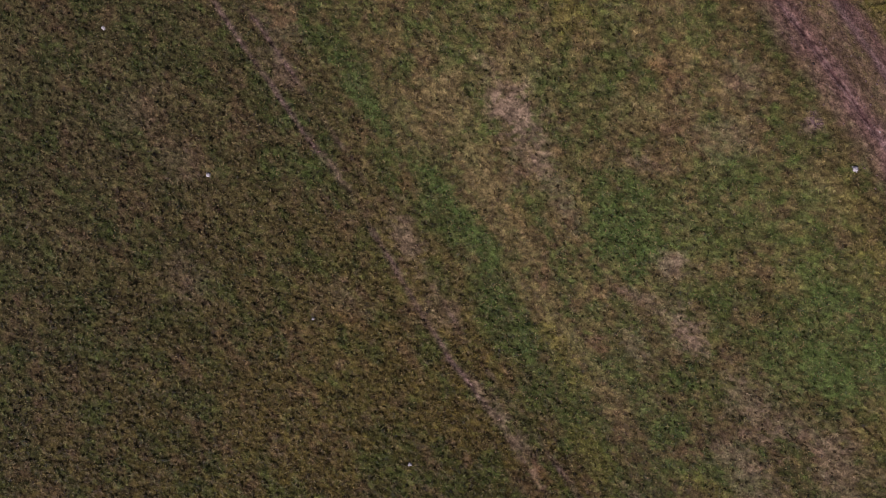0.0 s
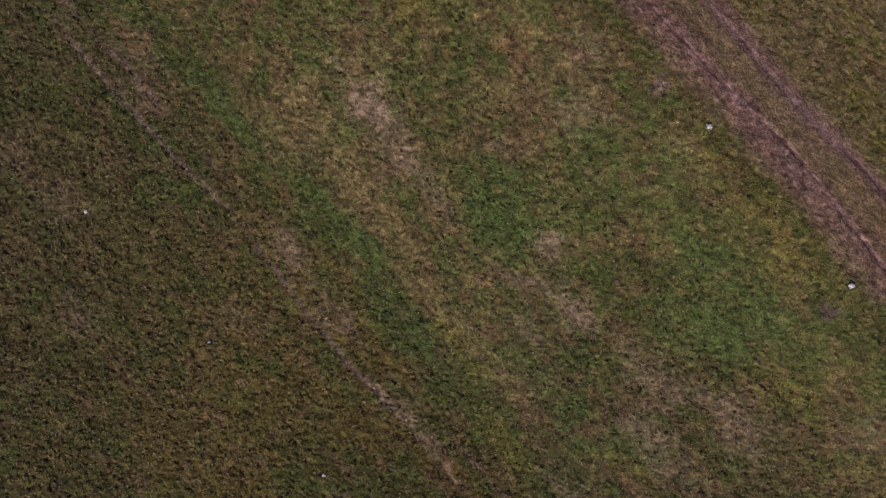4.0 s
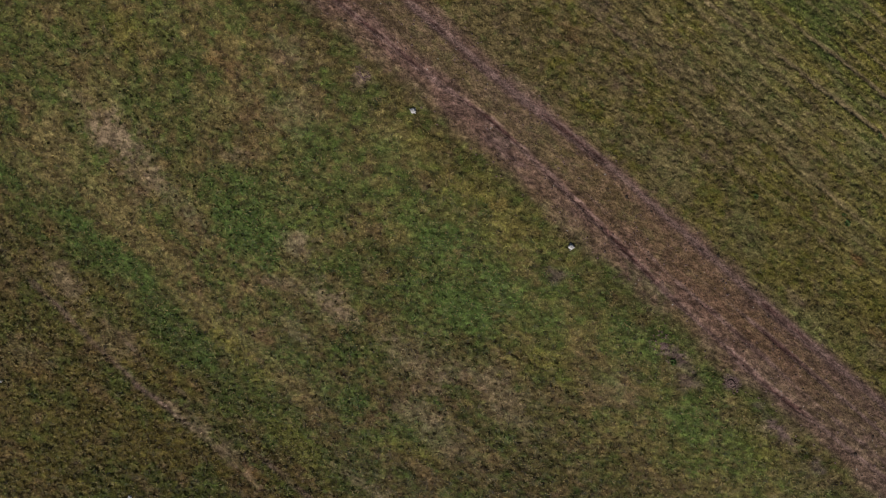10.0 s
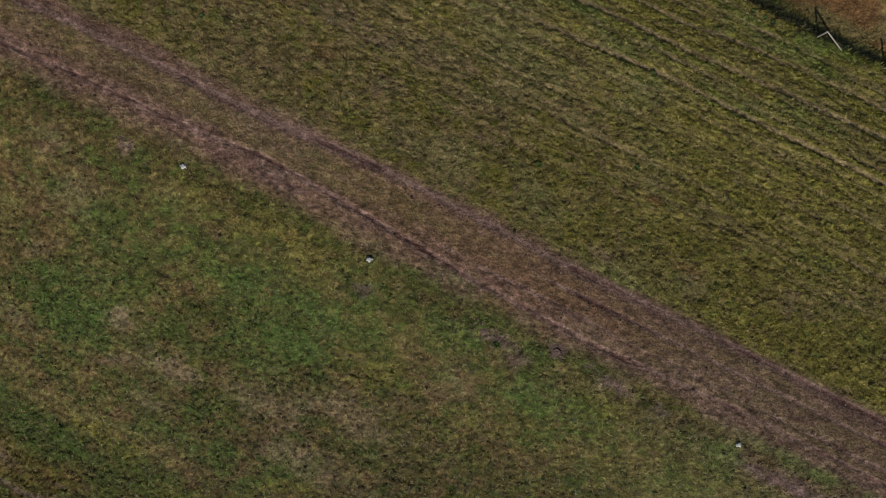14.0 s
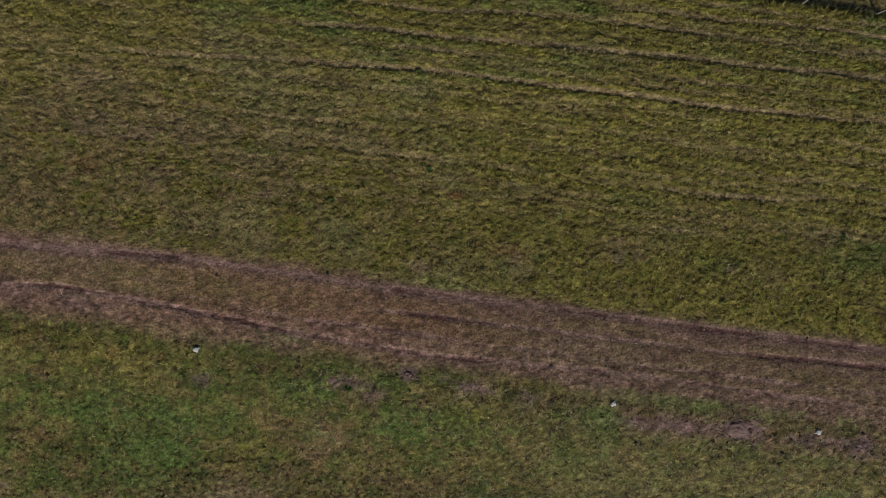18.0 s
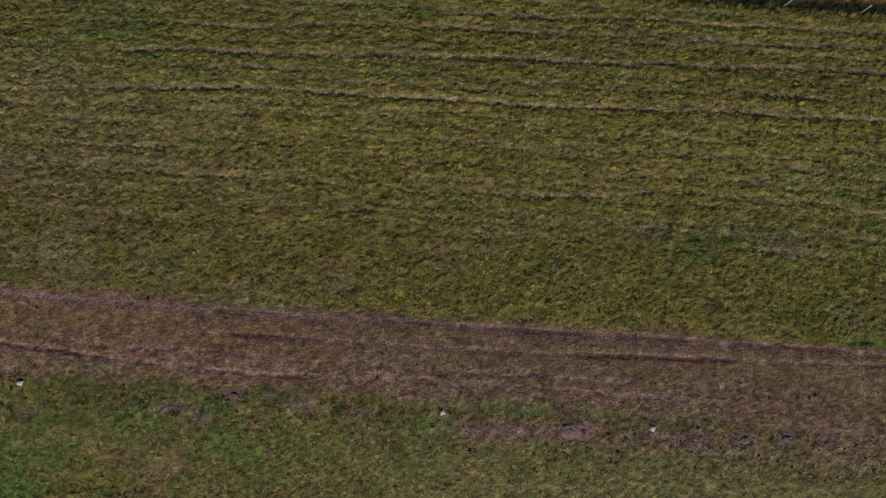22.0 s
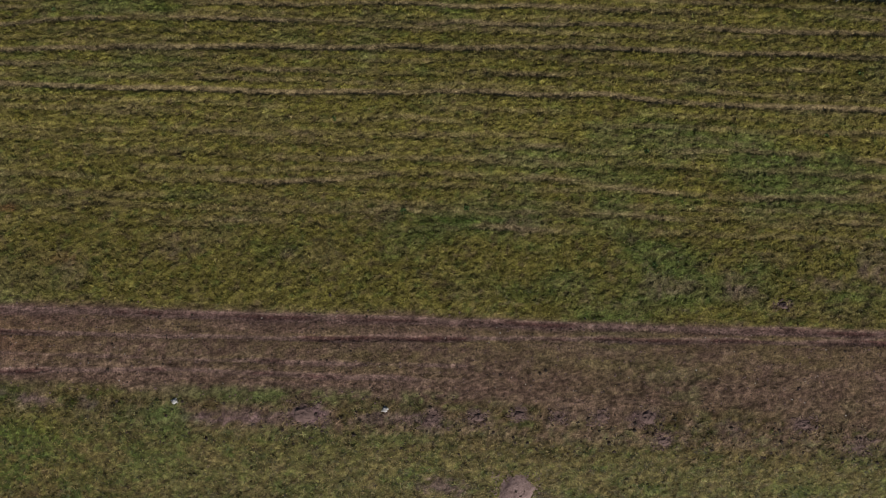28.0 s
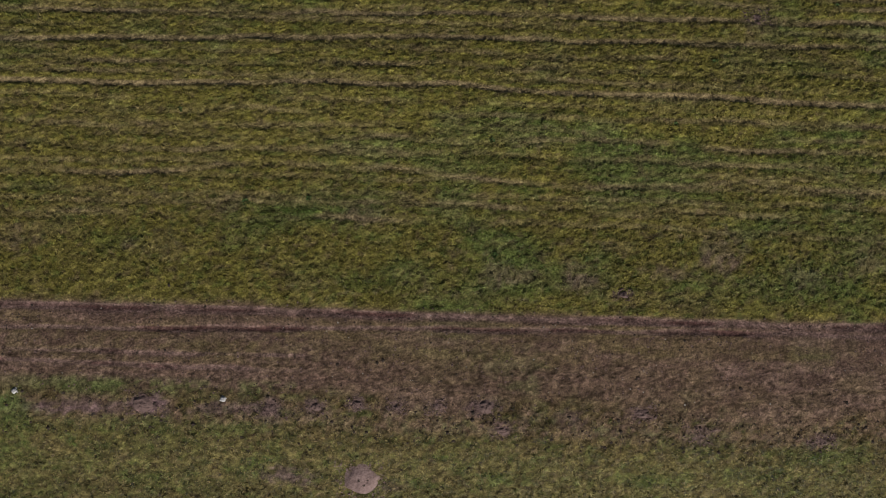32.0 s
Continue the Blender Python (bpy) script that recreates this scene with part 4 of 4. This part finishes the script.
def settle(thing, x, v):
    """Lay a heap on the ground, tilted with its slope."""
    thing.location = place(x, v)
    a, b = (float(np.interp(v + d, KNOT_V, KNOT_H)) for d in (-0.8, 0.8))
    thing.rotation_euler = (math.atan2(b - a, 1.6), 0, 0)


mound = heap("earth_mound", 1.38, 1.45, 0.46, 4, PALE_EARTH, "pale dug-up earth mound with burrow holes on grass", "earth mound", "", 0.3)
settle(mound, -6.45, -16.95)
# flat dark lumps laid on the mound paint the shade inside burrow holes
for n, (x, y, z) in enumerate(((-0.08, 0.28, 0.44), (0.52, 0.3, 0.36), (-0.1, -0.55, 0.38), (0.25, -0.1, 0.46), (0.75, -0.45, 0.2))):
    bm = bmesh.new()
    bmesh.ops.create_icosphere(bm, subdivisions=2, radius=0.1)
    bmesh.ops.scale(bm, vec=(1, 1, 0.4), verts=bm.verts)
    hole = part("burrow_shade", shaken(bm, 0.02, 0.1, n), DUNG_AND_HOLES, mound, "dark lump standing for the shade in a burrow hole")
    hole.location = Vector((x, y, z)) * UNIT

MOLEHILLS = ((-12.4, -11.7, 0.85), (-9.3, -11.4, 0.6), (-6.5, -11.1, 0.6), (-3.8, -11.2, 0.55), (-1.1, -11.1, 0.65), (2.3, -11.0, 0.9), (3.5, -12.6, 0.75), (13.1, -11.1, 0.75), (17.0, -12.6, 0.85), (25.4, -12.6, 0.8), (-21.2, -11.6, 1.2), (-44.2, -10.9, 0.5), (-77.4, -11.6, 0.55), (-49.4, -12.0, 0.8), (11.8, -3.0, 0.55), (23.3, 18.2, 0.8))
for n, (x, v, r) in enumerate(MOLEHILLS):
    hill = heap("molehill", r * 0.75, r * 0.55, 0.05 + 0.02 * r, 11 + n, EARTH, "low grey-brown molehill of crumbly earth in the grass", "molehill", "molehills on the crest shoulder", 0.28)
    settle(hill, x, v)


def dung_pat(seed):
    bm = bmesh.new()
    bmesh.ops.create_icosphere(bm, subdivisions=3, radius=0.13)
    bmesh.ops.scale(bm, vec=(1, 0.85, 0.28), verts=bm.verts)
    return tagged(part("dung_pat", shaken(bm, 0.05, 0.13, seed), DUNG_AND_HOLES, None), "dark dried dung pat on the trodden ground", "dung pat", "dung pats")


PATS = ((-7.8, -8.4), (-5.1, -8.2), (-12.6, -10.8), (-3.0, -11.0), (-8.6, -12.1), (-4.7, -8.0), (19.7, -9.1), (11.6, -12.4), (11.4, -11.6), (28.3, -11.5), (26.9, -9.8), (-50.4, -4.8), (-34.5, -9.0), (-57.9, -5.9), (-80.6, -9.5), (-19.5, -3.4))
pat = dung_pat(1)
for n, (x, v) in enumerate(PATS):
    at = place(x, v, 0.03)
    m = pose(at.x, at.y, at.z, 0, 0, n * 77)
    if n:
        copy_thing(pat, m)
    else:
        pat.matrix_basis = m


def weed(seed, wide, tall):
    """A rosette of broad leaves round a few stalks."""
    thing = new("weed_clump")
    pick = random.Random(seed)
    bm = bmesh.new()
    for k in range(46):
        a, out, up = pick.uniform(0, 6.283), pick.uniform(0.25, 1.0) * wide, pick.uniform(0.15, 1.0) * tall
        way, side = Vector((math.cos(a), math.sin(a), 0)), Vector((-math.sin(a), math.cos(a), 0))
        base, mid, tip = way * out * 0.15, way * out * 0.6 + Vector((0, 0, up)), way * out + Vector((0, 0, up * 0.7))
        w = pick.uniform(0.03, 0.06)
        vs = [bm.verts.new(p) for p in (base, mid - side * w, tip, mid + side * w)]
        bm.faces.new((vs[0], vs[1], vs[2]))
        bm.faces.new((vs[0], vs[2], vs[3]))
    part("leaves", bm, WEED, thing)
    bm = bmesh.new()
    for k in range(7):
        a, out = pick.uniform(0, 6.283), pick.uniform(0.05, 0.3) * wide
        rod(bm, Vector((0, 0, -0.05)), Vector((math.cos(a) * out, math.sin(a) * out, tall * pick.uniform(0.8, 1.25))), 0.007)
    part("stalks", bm, STALK, thing)
    return tagged(thing, "dark green broad-leaved weed clump standing in the grass", "weed", "weed clumps")


WEEDS = ((-10.1, 3.0), (-14.5, 2.6), (-44.7, 3.7), (-50.7, 0.3), (3.0, -0.6), (-40.1, 19.6), (-39.0, 19.5), (-38.3, 19.4), (-41.3, 17.1), (-45.7, 10.5), (-44.2, 3.4), (-76.6, -1.2), (2.9, 7.6), (-48.2, -12.4), (16.2, 9.3), (-19.7, 9.2), (19.6, 14.3), (29.6, 19.4))
kinds = [weed(3, 0.26, 0.1), weed(8, 0.32, 0.12), weed(5, 0.22, 0.09)]
for n, (x, v) in enumerate(WEEDS):
    at = place(x, v, 0.0)
    m = pose(at.x, at.y, at.z, 0, 0, n * 101)
    if n > 2:
        copy_thing(kinds[n % 3], m)
    else:
        kinds[n].matrix_basis = m


# tall weeds along the fence foot, and clods and stones on the crest
def scatter(name, count, seed, area, size, mat, label, category, flat=0.5):
    rng = np.random.default_rng(seed)
    x, v = rng.uniform(area[0], area[1], count), rng.uniform(area[2], area[3], count)
    shape = np.array(((1, 0, 0), (-1, 0, 0), (0, 1, 0), (0, -1, 0), (0, 0, 1), (0, 0, -0.6)), float)
    sides = np.array(((0, 2, 4), (2, 1, 4), (1, 3, 4), (3, 0, 4), (2, 0, 5), (1, 2, 5), (3, 1, 5), (0, 3, 5)))
    r = size * (0.4 + rng.uniform(0, 1, count) ** 3 * 1.4)
    turn = rng.uniform(0, 6.283, count)
    p = shape[None] * r[:, None, None] * (0.7 + 0.6 * rng.uniform(0, 1, (count, 6, 1)))
    p[:, :, 2] *= flat
    c, s = np.cos(turn)[:, None], np.sin(turn)[:, None]
    p = np.stack([p[:, :, 0] * c - p[:, :, 1] * s, p[:, :, 0] * s + p[:, :, 1] * c, p[:, :, 2]], 2)
    p += np.stack([x, v - LEAN * x, height(x, v)], 1)[:, None]
    ob = sheet(name, p.reshape(-1, 3), (sides[None] + 6 * np.arange(count)[:, None, None]).reshape(-1, 3), np.full((count * 6, 3), 0.3), mat, False)
    return tagged(ob, label, category, kind="stuff")


scatter("clods", 5200, 3, (-92, 42, -10.8, -4.2), 0.055, EARTH, "small crumbled clods of brown earth on the track", "clods")
scatter("dark_clods", 1500, 13, (-60, 42, -14.0, -4.2), 0.06, DUNG_AND_HOLES, "scattered dark crumbs of dung and soil", "clods")
scatter("shoulder_clods", 620, 17, (-34, 42, -14.2, -10.9), 0.1, DUNG_AND_HOLES, "dark crumbs of soil kicked up on the dry shoulder", "clods")
scatter("track_stones", 400, 4, (-92, 42, -10.6, -4.4), 0.035, STONE, "small pale stones trodden into the track", "stones")
for n, (x, v, r) in enumerate(MOLEHILLS):
    scatter("heap_crumbs", 170, 50 + n, (x - 1.3 * r, x + 1.3 * r, v - 0.9 * r, v + 0.9 * r), 0.06, EARTH, "crumbs of earth strewn round a molehill", "clods")
scatter("mound_crumbs", 900, 49, (-8.3, -4.6, -18.7, -15.4), 0.055, PALE_EARTH, "pale crumbs of earth strewn round the mound", "clods")
